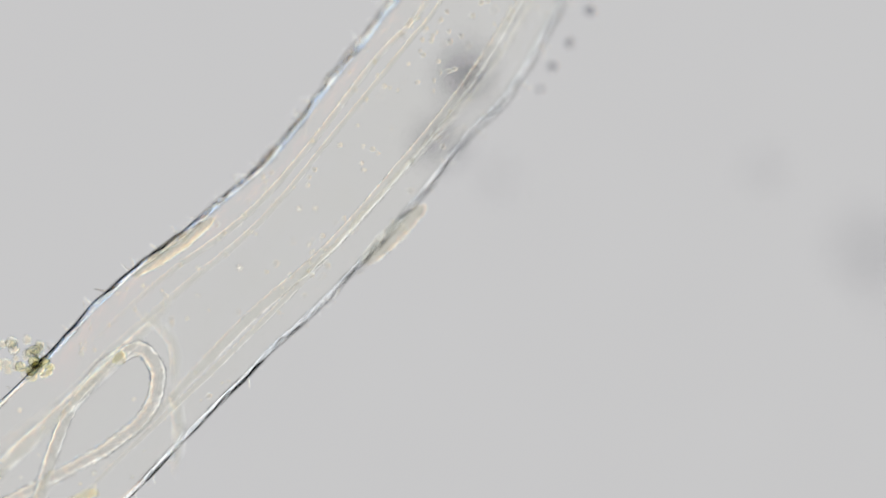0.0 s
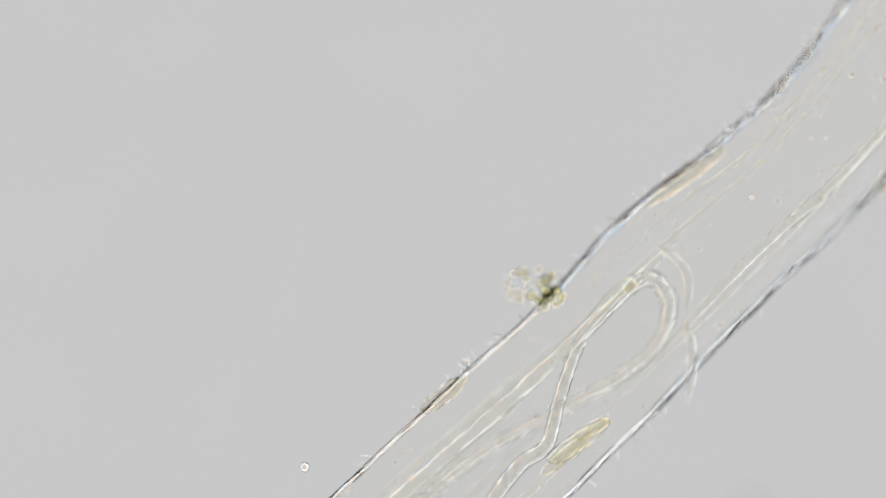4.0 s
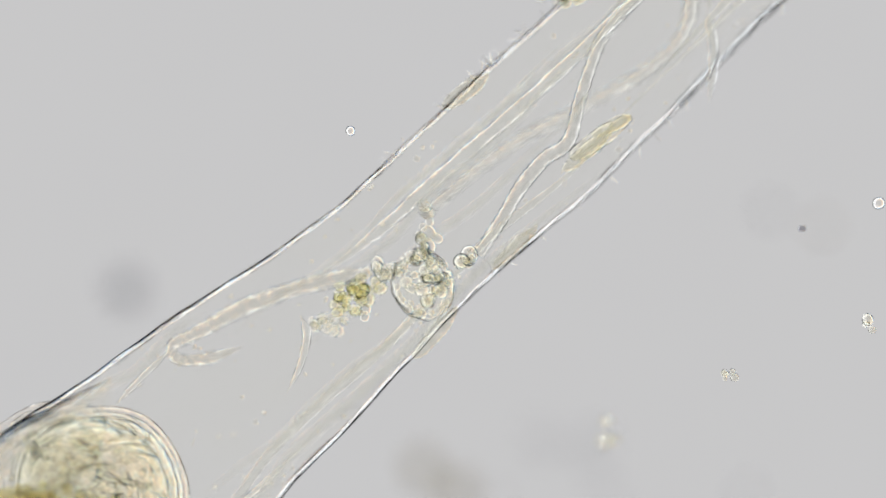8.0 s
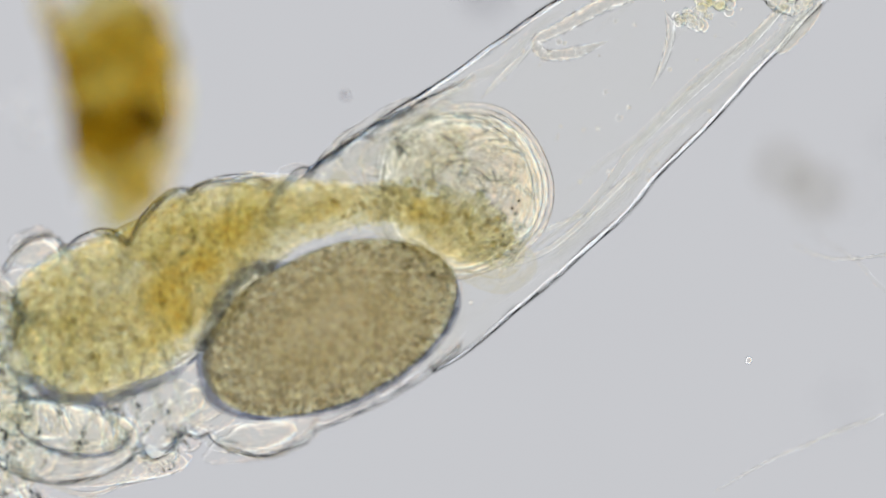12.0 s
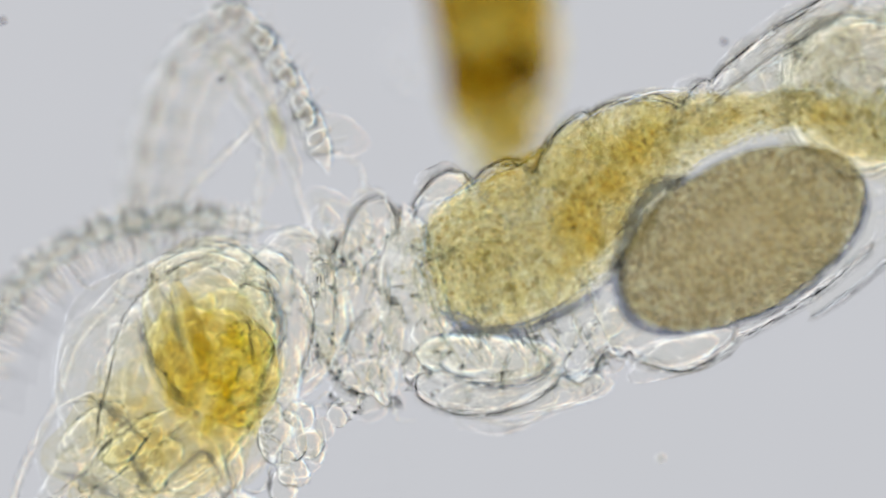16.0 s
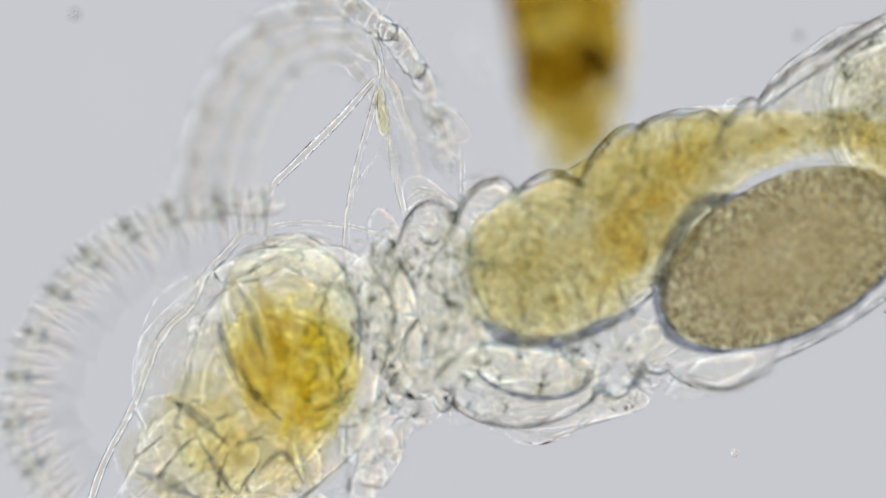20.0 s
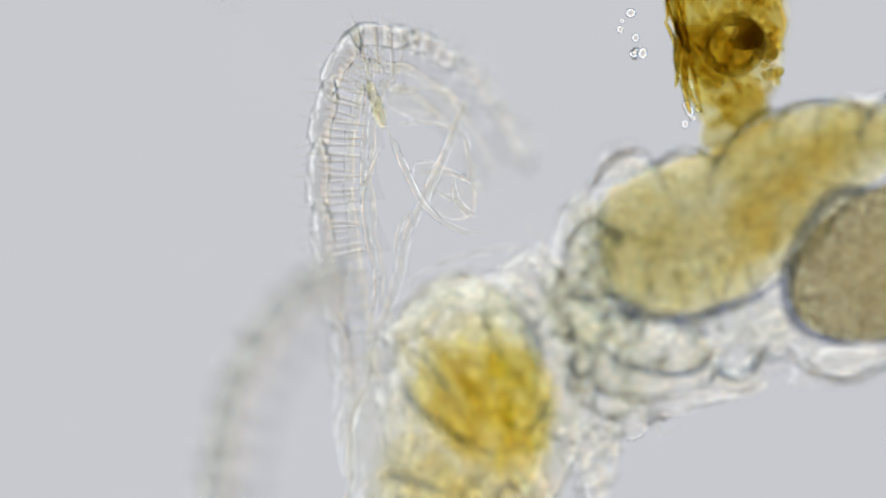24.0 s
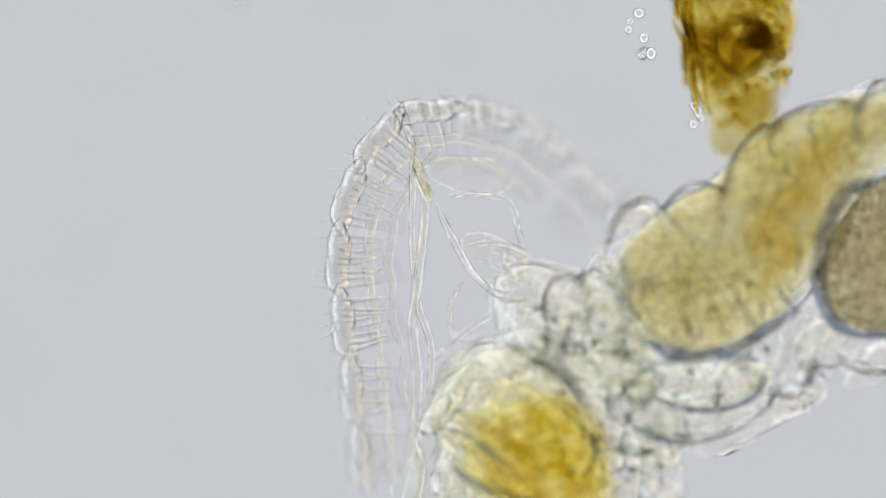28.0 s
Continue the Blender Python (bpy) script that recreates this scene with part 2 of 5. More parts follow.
def grains(name, spots, sizes, material, parent, label):
    """Very many tiny round grains, in one mesh."""
    base = bmesh.new()
    bmesh.ops.create_icosphere(base, subdivisions=1, radius=1.0)
    bv = np.array([v.co[:] for v in base.verts])
    bf = np.array([[v.index for v in f.verts] for f in base.faces])
    base.free()
    spots, sizes = np.array(spots), np.array(sizes)
    verts = (spots[:, None, :] + bv[None] * sizes[:, None, None]).reshape(-1, 3)
    faces = (bf[None] + (np.arange(len(spots)) * len(bv))[:, None, None]).reshape(-1, 3)
    me = bpy.data.meshes.new(name)
    me.from_pydata(verts.tolist(), [], faces.tolist())
    me.polygons.foreach_set("use_smooth", [True] * len(me.polygons))
    me.materials.append(material)
    ob = part(name, me, material, parent, label)
    ob["kind"] = "stuff"
    return ob


# ---- the slide ----
bm = bmesh.new()
bmesh.ops.create_cube(bm, size=1.0, matrix=Matrix.Translation((0.08, 0.0, -0.066)) @ Matrix.Diagonal((1.9, 1.5, 0.1, 1)))
slide = new("ground", mesh_of("ground", bm, GLASS, False))
tagged(slide, "clear glass microscope slide under a film of water", "slide", kind="structure")

# ---- the animal: its stalk ----
rotifer = thing("rotifer", "clear stalked rotifer with a yellow gut and a grey-brown egg", "rotifer")

FOOT = [(5, 1024, 0.100, 212), (82, 972, 0.100, 214), (286, 818, 0.100, 199), (408, 710, 0.100, 183), (548, 596, 0.099, 162), (677, 482, 0.098, 143),
        (803, 366, 0.096, 140), (951, 234, 0.094, 145), (1101, 92, 0.091, 141), (1227, -41, 0.088, 143), (1384, -179, 0.084, 132), (1520, -309, 0.080, 129),
        (1671, -496, 0.076, 132), (1753, -595, 0.073, 138), (1850, -760, 0.066, 130), (1990, -1000, 0.052, 120), (2150, -1250, 0.034, 100), (2260, -1420, 0.022, 84)]
AXIS = spline(FOOT, 24)
SEAM = 24 * 8          # from here on the skin is thicker


def beside(k, side, lift=0.0):
    """A point of the stalk: k from 0 to 1 along it, side from -1 (its upper wall in the plan) to 1, lift in radii."""
    i = min(max(k, 0.0), 1.0) * (len(AXIS) - 1)
    a, b = AXIS[int(i)], AXIS[min(int(i) + 1, len(AXIS) - 1)]
    p = a + (b - a) * (i - int(i))
    d = AXIS[min(int(i) + 2, len(AXIS) - 1)] - AXIS[max(int(i) - 2, 0)]
    h = math.hypot(d[0], d[1])
    return (p[0] - d[1] / h * p[3] * side, p[1] + d[0] / h * p[3] * side, p[2] + p[3] * S * lift)


def crinkle(k):
    return 1 + (0.004 + 0.014 * max(0, k - 0.4)) * math.sin(95 * k) + (0.002 + 0.006 * max(0, k - 0.45)) * math.sin(137 * k + 1)


share = SEAM / (len(AXIS) - 1)
foot = part("foot", tube(AXIS[:SEAM + 1], steps=1, seg=48, wob=0.016, freq=50, rings=lambda k: crinkle(k * share), caps=(0, 0)), CUTICLE, rotifer, "long clear stalk")
part("rough_skin", tube(AXIS[SEAM:], steps=1, seg=48, wob=0.020, freq=50, rings=lambda k: crinkle(share + k * (1 - share)), caps=(0, 1), crisp=lambda k, side: (0.036 if side < 0 else 0.016) * min(1.0, 0.25 + 3 * k)), THICK_CUTICLE, foot, "thicker wrinkled skin near the stalk's base")
part("body_cavity", tube([(u, v, z, r * (0.998 - 0.022 * min(i / 39, 1) - 0.018 * min(i / SEAM, 1))) for i, (u, v, z, r) in enumerate(AXIS)], steps=1, seg=48, wob=0.016, freq=50, rings=crinkle, inward=True, caps=(0, 1)),
     LUMEN, foot, "clear fluid-filled cavity")

# muscle strands along the stalk: from, to, side at both ends, lift, radius
for k0, k1, s0, s1, lift, r in ((0.46, 0.92, 0.50, 0.48, 0.1, 7), (0.42, 0.92, 0.60, 0.58, -0.1, 4), (0.50, 0.92, -0.66, -0.60, 0.1, 4), (0.44, 0.90, -0.40, -0.50, 0.2, 3),
                                (0.08, 0.45, 0.66, 0.62, -0.1, 6), (0.05, 0.42, 0.80, 0.86, 0.2, 5), (0.12, 0.36, 0.50, 0.72, 0.1, 4), (0.20, 0.46, -0.50, -0.56, 0.1, 3), (0.22, 0.44, 0.05, 0.20, 0.3, 4),
                                (0.26, 0.46, -0.25, -0.30, 0.3, 4), (0.04, 0.20, -0.78, -0.84, 0.1, 4)):
    part("muscle_strand", tube([(*beside(k0 + (k1 - k0) * q / 8, s0 + (s1 - s0) * q / 8 + 0.04 * math.sin(q * 1.9 + r), lift + 0.3), 1.5 * r * (0.55 + 0.45 * math.sin(math.pi * (q + 0.5) / 9)))
                                for q in range(9)], steps=5, seg=12, flat=0.5, taper=0.2), STRAND, foot)


for pts in (((560, 496, .100, 4), (672, 408, .098, 7), (772, 318, .097, 9), (972, 143, .096, 9), (1152, -29, .095, 8), (1262, -140, .094, 4)), ((700, 350, .106, 3), (900, 180, .106, 4), (1060, 40, .104, 3)), ((1250, 20, .1, 4), (1262, 90, .1, 6), (1255, 180, .098, 5)),
            ((1190, -110, .1, 4), (1250, -60, .1, 5), (1256, 20, .1, 5))):
    part("muscle_strand", tube([(u, v, z + 0.012, 1.3 * r) for u, v, z, r in pts], steps=10, seg=12, taper=0.2), STRAND, foot, "bright straight muscle strand")


def beads(n, deep):
    return lambda k: 1 + deep * math.sin(2 * math.pi * n * k)


# the long duct that loops up the stalk and comes back
part("looped_duct", tube([(754, 376, .092, 11), (884, 271, .087, 12), (1034, 186, .086, 12), (1134, 131, .087, 13), (1204, 71, .089, 14), (1224, 1, .091, 15),
                          (1194, -44, .090, 15), (1152, -31, .090, 15), (1112, 4, .091, 15), (1064, 71, .095, 12), (1028, 171, .102, 11), (1006, 250, .103, 13), (963, 282, .103, 13),
                          (923, 330, .102, 13), (888, 388, .101, 12), (846, 452, .1, 12)], steps=22, seg=14, rings=beads(74, 0.09), wob=0.06, freq=60), DUCT, foot, "beaded clear duct in a loop")
part("loop_drop", ball(P(1154, -29, .090), (0.0035, 0.0035, 0.0035), sub=3), GOLD_GRANULE, foot, "bright yellowish drop")
part("side_duct", tube([(690, 478, 0.111, 13), (600, 492, 0.111, 15), (520, 512, 0.111, 14), (430, 545, 0.110, 15), (350, 588, 0.109, 12), (306, 612, 0.108, 10), (318, 636, 0.108, 10), (370, 634, 0.109, 11), (430, 614, 0.110, 10)],
                       steps=14, seg=14, rings=beads(38, 0.10), wob=0.06, freq=60, taper=0.12), SOFT_DUCT, foot, "beaded clear duct")
for pts in (((532, 558, .101, 8), (543, 595, .1, 8), (530, 650, .1, 6), (505, 700, .1, 3)),
            ((300, 622, .1, 5), (250, 668, .1, 6), (205, 716, .1, 5)), ((430, 905, .1, 4), (300, 955, .1, 5), (150, 1010, .1, 6)),
            ((560, 770, .1, 4), (440, 880, .1, 6), (320, 985, .1, 6), (170, 1030, .1, 5))):
    part("tether", tube(pts, steps=8, seg=10, taper=0.25), STRAND, foot)

# the lumpy gland in the middle of the stalk
gland = part("gland", ball(P(750, 505, .100), (0.0140, 0.0155, 0.013), 20, wob=0.15, freq=90, sub=4), STOMACH, foot, "round lumpy gland full of droplets")
rng = random.Random(4)


def droplets(name, count, at, spread, size, material, parent, label=""):
    """Small round drops about a place, each a part."""
    mesh = mesh_of(name, ball(Vector((0, 0, 0)), (1, 1, 1), sub=2), material)
    for _ in range(count):
        d = Vector((rng.gauss(0, 1), rng.gauss(0, 1), rng.gauss(0, 0.7))).normalized() * rng.random() ** 0.5
        ob = part(name, mesh, material, parent, label)
        r = size * rng.uniform(0.6, 1.3)
        ob.matrix_basis = Matrix.Translation(at + Vector((d.x * spread[0], d.y * spread[1], d.z * spread[2]))) @ Matrix.Diagonal((r, r * rng.uniform(0.8, 1.2), r, 1))


droplets("droplet", 30, P(752, 500, .102), (0.011, 0.012, 0.006), 0.0027, GRANULE, foot)
for i in range(20):
    w = 2 * math.pi * i / 20 + rng.uniform(-.12, .12)
    part("rim_droplet", ball(P(750, 505, .100 + rng.uniform(-.003, .003)) + Vector((0.0118 * math.cos(w), 0.0130 * math.sin(w), 0)), (rng.uniform(.0016, .0025),) * 3, sub=2), GRANULE, foot)
droplets("droplet", 14, P(752, 436, .100), (0.009, 0.009, 0.005), 0.0030, GRANULE, foot)
droplets("droplet", 4, P(745, 395, .100), (0.004, 0.009, 0.002), 0.0030, GRANULE, foot)
droplets("droplet", 6, P(836, 462, .100), (0.007, 0.003, 0.003), 0.0032, GRANULE, foot)
droplets("droplet", 12, P(678, 487, .104), (0.008, 0.006, 0.004), 0.0026, GRANULE, foot)
droplets("gold_droplet", 16, P(640, 512, .104), (0.009, 0.006, 0.004), 0.0026, GOLD_GRANULE, foot, "yellow droplet")
droplets("gold_droplet", 14, P(610, 535, .104), (0.008, 0.008, 0.004), 0.0026, GOLD_GRANULE, foot, "yellow droplet")
droplets("droplet", 18, P(578, 573, .104), (0.010, 0.004, 0.004), 0.0022, GRANULE, foot)
droplets("droplet", 3, P(645, 560, .098), (0.002, 0.005, 0.002), 0.0028, GRANULE, foot)

# spindles of gland cells in and by the wall
for u, v, z, a, b, turn in ((1062, 245, .100, .017, .0045, 35), (1040, 268, .098, .014, .0035, 40), (912, 440, .097, .014, .0034, 45), (772, 590, .098, .015, .0036, 50), (826, 160, .095, .013, .004, 38),
                            (1640, -245, .080, .020, .004, 44), (1250, -225, .086, .022, .0038, 36), (1085, 222, .096, .010, .003, 28)):
    part("wall_cell", ball(P(u, v, z), (a, b, b), turn, wob=0.2, freq=140, sub=3), WALL_CELL, foot, "granular spindle-shaped cell")
# fine grains under the skin
grain_bm = bmesh.new()
for _ in range(330):
    k, s = rng.uniform(0.02, 0.93), rng.choice((-1, 1)) * rng.uniform(0.55, 0.93)
    if rng.random() < 0.4:
        s = rng.uniform(-0.6, 0.6)
    add_ball(grain_bm, P(*beside(k, s, rng.uniform(-0.2, 0.3))), (rng.uniform(0.0005, 0.0014),) * 3, sub=1)
for _ in range(80):
    add_ball(grain_bm, P(*beside(rng.uniform(0.56, 0.82), rng.uniform(-0.7, 0.6), rng.uniform(0.35, 0.6))), (rng.uniform(0.0009, 0.0016),) * 3, sub=1)
part("body_grain", grain_bm, GRANULE, foot, "fine clear grains under the skin")["kind"] = "stuff"

# bristle-like rods stuck to the outer wall
bm = bmesh.new()
rod_rows = [[bm.verts.new((x, r * math.cos(q) + 0.0005 * math.sin(x * 500), r * math.sin(q))) for q in (0.4, 2.5, 4.6)] for x, r in ((-0.001, 0.0005), (0.0025, 0.00045), (0.0052, 0.0002))]
for x, y in zip(rod_rows, rod_rows[1:]):
    for i in range(3):
        bm.faces.new((x[i], x[(i + 1) % 3], y[(i + 1) % 3], y[i]))
bm.faces.new(rod_rows[0][::-1])
bm.faces.new(rod_rows[-1])
rod_mesh = mesh_of("rod", bm, GRANULE)
for i in range(150):
    side = -1 if i < 110 else 1
    k = rng.choice((rng.uniform(0.34, 0.50), rng.uniform(0.45, 0.82), rng.uniform(0.55, 0.80)))
    p = Vector(P(*beside(k, side * 1.01, rng.uniform(-0.1, 0.1))))
    q = Vector(P(*beside(k, side * 1.2)))
    ob = part("wall_rod", rod_mesh, GRANULE, foot)
    ob.matrix_basis = Matrix.Translation(p) @ pose(0, 0, 0, rng.uniform(0, 360), rng.uniform(-25, 25), math.degrees(math.atan2((q - p).y, (q - p).x)) + rng.gauss(0, 30)) @ Matrix.Scale(rng.uniform(0.3, 0.95), 4)

# ---- trunk, built round the middle of the egg ----
T0 = P(-55, 1100, 0.100)


def R(u, v, z, r):
    return (u - 1445, v + 645, z, r)


def Q(u, v, z=0.100):
    return P(u - 1445, v + 645, z) - T0


# folds of the skin over the back and the belly: notch and height of the bulge up to the next one
BACK = [(676, 470, 12), (705, 425, 52), (803, 388, 48), (913, 344, 32), (1024, 322, 36), (1131, 226, 27), (1286, 213, 16), (1342, 176, 5), (1385, 135, 5), (1440, 97, 3), (1520, 48, 2), (1640, -15, 0)]
BELLY = [(676, 660, 20), (760, 705, 22), (800, 712, 56), (1062, 690, 30), (1140, 652, 12), (1182, 654, 44), (1372, 640, 10), (1570, 530, 4), (1640, 470, 0)]


def fold_line(notches, x, out):
    """The height of a line of bulges at x; out: -1 over the back, 1 under the belly."""
    for (u0, v0, h), (u1, v1, _) in zip(notches, notches[1:]):
        if u0 <= x <= u1:
            k = (x - u0) / (u1 - u0)
            return v0 + (v1 - v0) * k + out * h * math.sin(math.pi * k) ** 0.62
    return notches[-1][1]


def skin(u0, u1, inset, origin, steps=180, seg=56, inward=False, wob=0.012):
    """The ringed skin from u0 to u1, as a tube between its two lines of folds."""
    bm = bmesh.new()
    loops = []
    for i in range(steps + 1):
        x = u0 + (u1 - u0) * i / steps
        top, low = fold_line(BACK, x, -1) + inset, fold_line(BELLY, x, 1) - inset
        mid, r = (top + low) / 2, (low - top) / 2 * S
        loop = []
        for k in range(seg):
            w = 2 * math.pi * k / seg
            f = 1 + wob * noise.noise(Vector((x * S * 55, math.cos(w) * 3, math.sin(w) * 3 + inset)))
            loop.append(bm.verts.new(P(x - 1445, mid + 645, 0.100) - origin + Vector((0, r * f * math.cos(w), r * f * 0.92 * math.sin(w)))))
        loops.append(loop)
    for x, y in zip(loops, loops[1:]):
        for k in range(seg):
            q = (x[k], y[k], y[(k + 1) % seg], x[(k + 1) % seg])
            bm.faces.new(q[::-1] if inward else q)
    return bm


trunk = part("trunk", skin(800, 1620, 0, T0), SKIN, rotifer, "clear ringed and wrinkled trunk skin")
part("inner_skin", skin(804, 1620, 11, T0, inward=True, wob=0.02), LUMEN, trunk)


def sheet(at, a, b, turn, seed, wob=0.18, deep=0.0028):
    """A thin uneven layer of tissue, thickest in the middle, laid flat near the focus so its mottling shows."""
    return ball(at, (a * S, b * S, deep), turn, wob=wob, freq=28, sub=4, seed=seed)


GUT_LINE = [R(835, 505, .1, 40), R(850, 500, .1, 80), R(890, 486, .1, 121), R(960, 469, .1, 136), R(1080, 409, .1, 129), R(1180, 319, .1, 110), R(1280, 262, .1, 76), R(1400, 240, .1, 42), R(1490, 228, .1, 36),
            R(1550, 238, .1, 26), R(1590, 252, .1, 10)]
part("gut", tube(GUT_LINE, steps=10, seg=40, wob=0.12, freq=50, origin=T0), GUT, trunk, "grainy golden-yellow gut")
# flat layers at focus heights, so the gut's grain looks sharp from the camera
for i, (k, z) in enumerate(((1.0, .102), (0.96, .115))):
    part("gut_sheet", tube([(u, v, z, r * k) for u, v, _, r in GUT_LINE], steps=10, seg=28, wob=0.10, freq=45 + 6 * i, flat=0.09, origin=T0), GUT_SHEET, trunk, "grainy yellow layer of the gut")
for k in (1.2, 0.95, 0.75, 0.45):
    part("gut_tail", ball(Q(1600, 282), (0.0290 * k, 0.0155 * k, 0.012 * k), -16, wob=0.4, freq=36, sub=4, seed=8 * k), GUT_CONTENT, trunk, "golden end of the gut in the bladder")
part("gut_tail", ball(Q(1612, 264, .103), (0.0230, 0.0125, 0.009), -16, wob=0.4, freq=40, sub=4, seed=3), GUT_BROWN, trunk, "brown end of the gut in the bladder")
for i, k in enumerate((0.95, 0.62)):
    part("gut_layer", tube([(u, v, z, r * k) for u, v, z, r in GUT_LINE[:10]], steps=10, seg=32, wob=0.25, freq=40 + 8 * i, origin=T0), GUT_CONTENT, trunk, "olive-yellow gut content")
# brown streaks of food down the middle
for u, v, a, b, turn in ((1110, 430, 34, 62, -12), (1080, 400, 26, 70, -20), (1135, 455, 20, 40, 0), (1190, 320, 64, 30, 50), (1160, 350, 44, 40, 40), (1215, 275, 60, 28, 20), (1100, 480, 60, 24, 30), (960, 470, 70, 40, 10), (1330, 262, 70, 14, 14), (1240, 300, 40, 22, 35)):
    for k in (1.0, 0.62):
        part("food_streak", ball(Q(u, v, .103 + rng.uniform(-.008, .008)), (a * S * k, b * S * k, 14 * S * k), turn, wob=0.55, freq=60, sub=3, seed=u + k), GUT_BROWN, trunk, "olive-brown streak of food")
for u, v, r, a in ((885, 522, 60, 30), (950, 556, 60, 70), (1012, 550, 56, 90), (1075, 536, 44, 100), (1090, 300, 58, 40), (1180, 258, 64, 20), (1265, 238, 48, 10), (900, 430, 62, 0), (1120, 265, 46, 40), (1055, 318, 42, 30), (1235, 222, 40, 5), (985, 350, 48, 10), (915, 372, 40, 20)):
    part("gut_cell", ball(Q(u, v, .1 + rng.uniform(-.008, .012)), (r * S * 1.12, r * S * 0.9, r * S * 0.8), a, wob=0.12, freq=70, sub=3, seed=u), GUT_CELL, trunk, "rounded yellow gut cell")
for i in range(0, 24):
    u, v, _, _ = spline([R(1040, 465, .1, 0), R(1110, 410, .1, 0), R(1170, 330, .1, 0), R(1290, 255, .1, 0), R(1420, 238, .1, 0), R(1500, 236, .1, 0), R(1580, 245, .1, 0)], 6)[i]
    r = (50 if u < -200 else 30) * rng.uniform(.6, 1.2)
    part("food_mass", ball(P(u + rng.gauss(0, 20), v + rng.gauss(0, 14), .106 + rng.uniform(-.006, .006)) - T0, (r * S * 1.3, r * S, r * S * .8), rng.uniform(0, 180), wob=0.35, freq=70, sub=3, seed=i), GUT_CONTENT, trunk, "olive-brown food in the gut")
egg = part("egg", ball(Q(1390, 455), (0.0600, 0.0340, 0.0340), 27, sub=5, wob=0.03, freq=30), EGG, trunk, "large oval grainy grey-brown egg")
part("egg_shell", ball(Q(1390, 455), (0.0622, 0.0358, 0.0358), 27, sub=5, wob=0.02, freq=25), EGG_SHELL, trunk, "thin clear egg shell")
# flat discs at focus heights, so the yolk's grain looks sharp from the camera
for k, z in ((0.95, .091), (0.98, .101), (0.95, .111)):
    part("yolk_sheet", ball(Q(1390, 455, z), (0.0600 * k, 0.0340 * k, 0.0012), 27, sub=5, wob=0.05, freq=30, seed=z), EGG_SHEET, trunk, "grainy layer of yolk")
for k in (0.97, 0.84, 0.68, 0.50):
    part("yolk", ball(Q(1390, 455), (0.0600 * k, 0.0340 * k, 0.0340 * k), 27, sub=4, wob=0.16, freq=38, seed=9 * k), YOLK, trunk, "dense brown yolk")
def bag(k, z=.100, deep=.030):
    return ball(Q(1616, 200, z), (0.0395 * k, 0.0400 * k, deep * k), 0, wob=0.12, freq=22, sub=5, seed=1.0)


part("stomach", bag(1.0), BLADDER, trunk, "clear folded bladder")
for k, m in ((0.94, BLADDER), (0.88, BLADDER), (0.76, BLADDER_FILL)):
    part("bladder_layer", bag(k), m, trunk, "layer of the bladder's wall")
for k, z in ((0.90, .102), (0.84, .110)):
    part("bladder_sheet", bag(k, z, .0025), BLADDER_SHEET, trunk, "finely wrinkled inner layer")
part("bladder_tip", ball(Q(1484, 142), (0.040, 0.0200, 0.018), 32, wob=0.12, freq=40, sub=4), BLADDER, trunk, "clear bladder lobe")
part("bladder_sheet", ball(Q(1496, 148, .102), (0.036, 0.0180, 0.002), 32, wob=0.2, freq=40, sub=4), BLADDER_SHEET, trunk, "finely wrinkled inner layer")
# swirling folds, each about a small whorl
for i in range(62):
    cu, cv = rng.choice(((1530, 150), (1600, 190), (1660, 150), (1570, 215), (1650, 230), (1530, 115), (1470, 150), (1560, 90), (1610, 100)))
    q0, w, r = rng.uniform(10, 62), rng.uniform(0, 6.28), rng.uniform(0.35, 0.9)
    part("membrane_fold", tube([R(cu + (q0 + 5 * q) * 1.3 * math.cos(w + r * q), cv + (q0 + 5 * q) * 0.85 * math.sin(w + r * q), .101 + .004 * rng.uniform(-1, 1), rng.uniform(4.5, 9)) for q in range(4)], steps=6, seg=8, wob=0.3, freq=80, origin=T0, taper=0.35), SWIRL, trunk)
droplets("clear_cell", 14, Q(1575, 165, .102), (0.030, 0.022, 0.008), 0.0020, SWIRL, trunk)
droplets("gold_cell", 10, Q(1590, 215, .102), (0.024, 0.012, 0.008), 0.0024, GOLD_GRANULE, trunk, "yellow cell")
part("bladder_line", tube([R(1410, 175, .103, 4), R(1440, 195, .103, 5), R(1432, 140, .103, 5), R(1500, 95, .103, 5), R(1590, 70, .103, 5), R(1680, 95, .103, 5), R(1730, 160, .103, 5), R(1738, 250, .103, 5), R(1690, 340, .103, 4)], steps=10, seg=8, wob=0.3, freq=70, origin=T0, taper=0.1), SWIRL, trunk)
dot_bm = bmesh.new()
for _ in range(60):
    u = rng.uniform(1330, 1690)
    add_ball(dot_bm, Q(u, 238 + max(0, u - 1560) * 0.4 + rng.gauss(0, 20), .104 + rng.uniform(-.008, .008)), (rng.uniform(.0008, .0017),) * 3, sub=1)
part("tail_grain", dot_bm, DARK_GRAIN, trunk, "brown food grains")["kind"] = "stuff"
dot_bm = bmesh.new()
for _ in range(9):
    add_ball(dot_bm, Q(1680 + rng.gauss(0, 26), 232 + rng.gauss(0, 24), .104 + rng.uniform(-.006, .006)), (rng.uniform(.0006, .0010),) * 3, sub=1)
part("gut_grain", dot_bm, DARK, trunk, "dark food grains")["kind"] = "stuff"
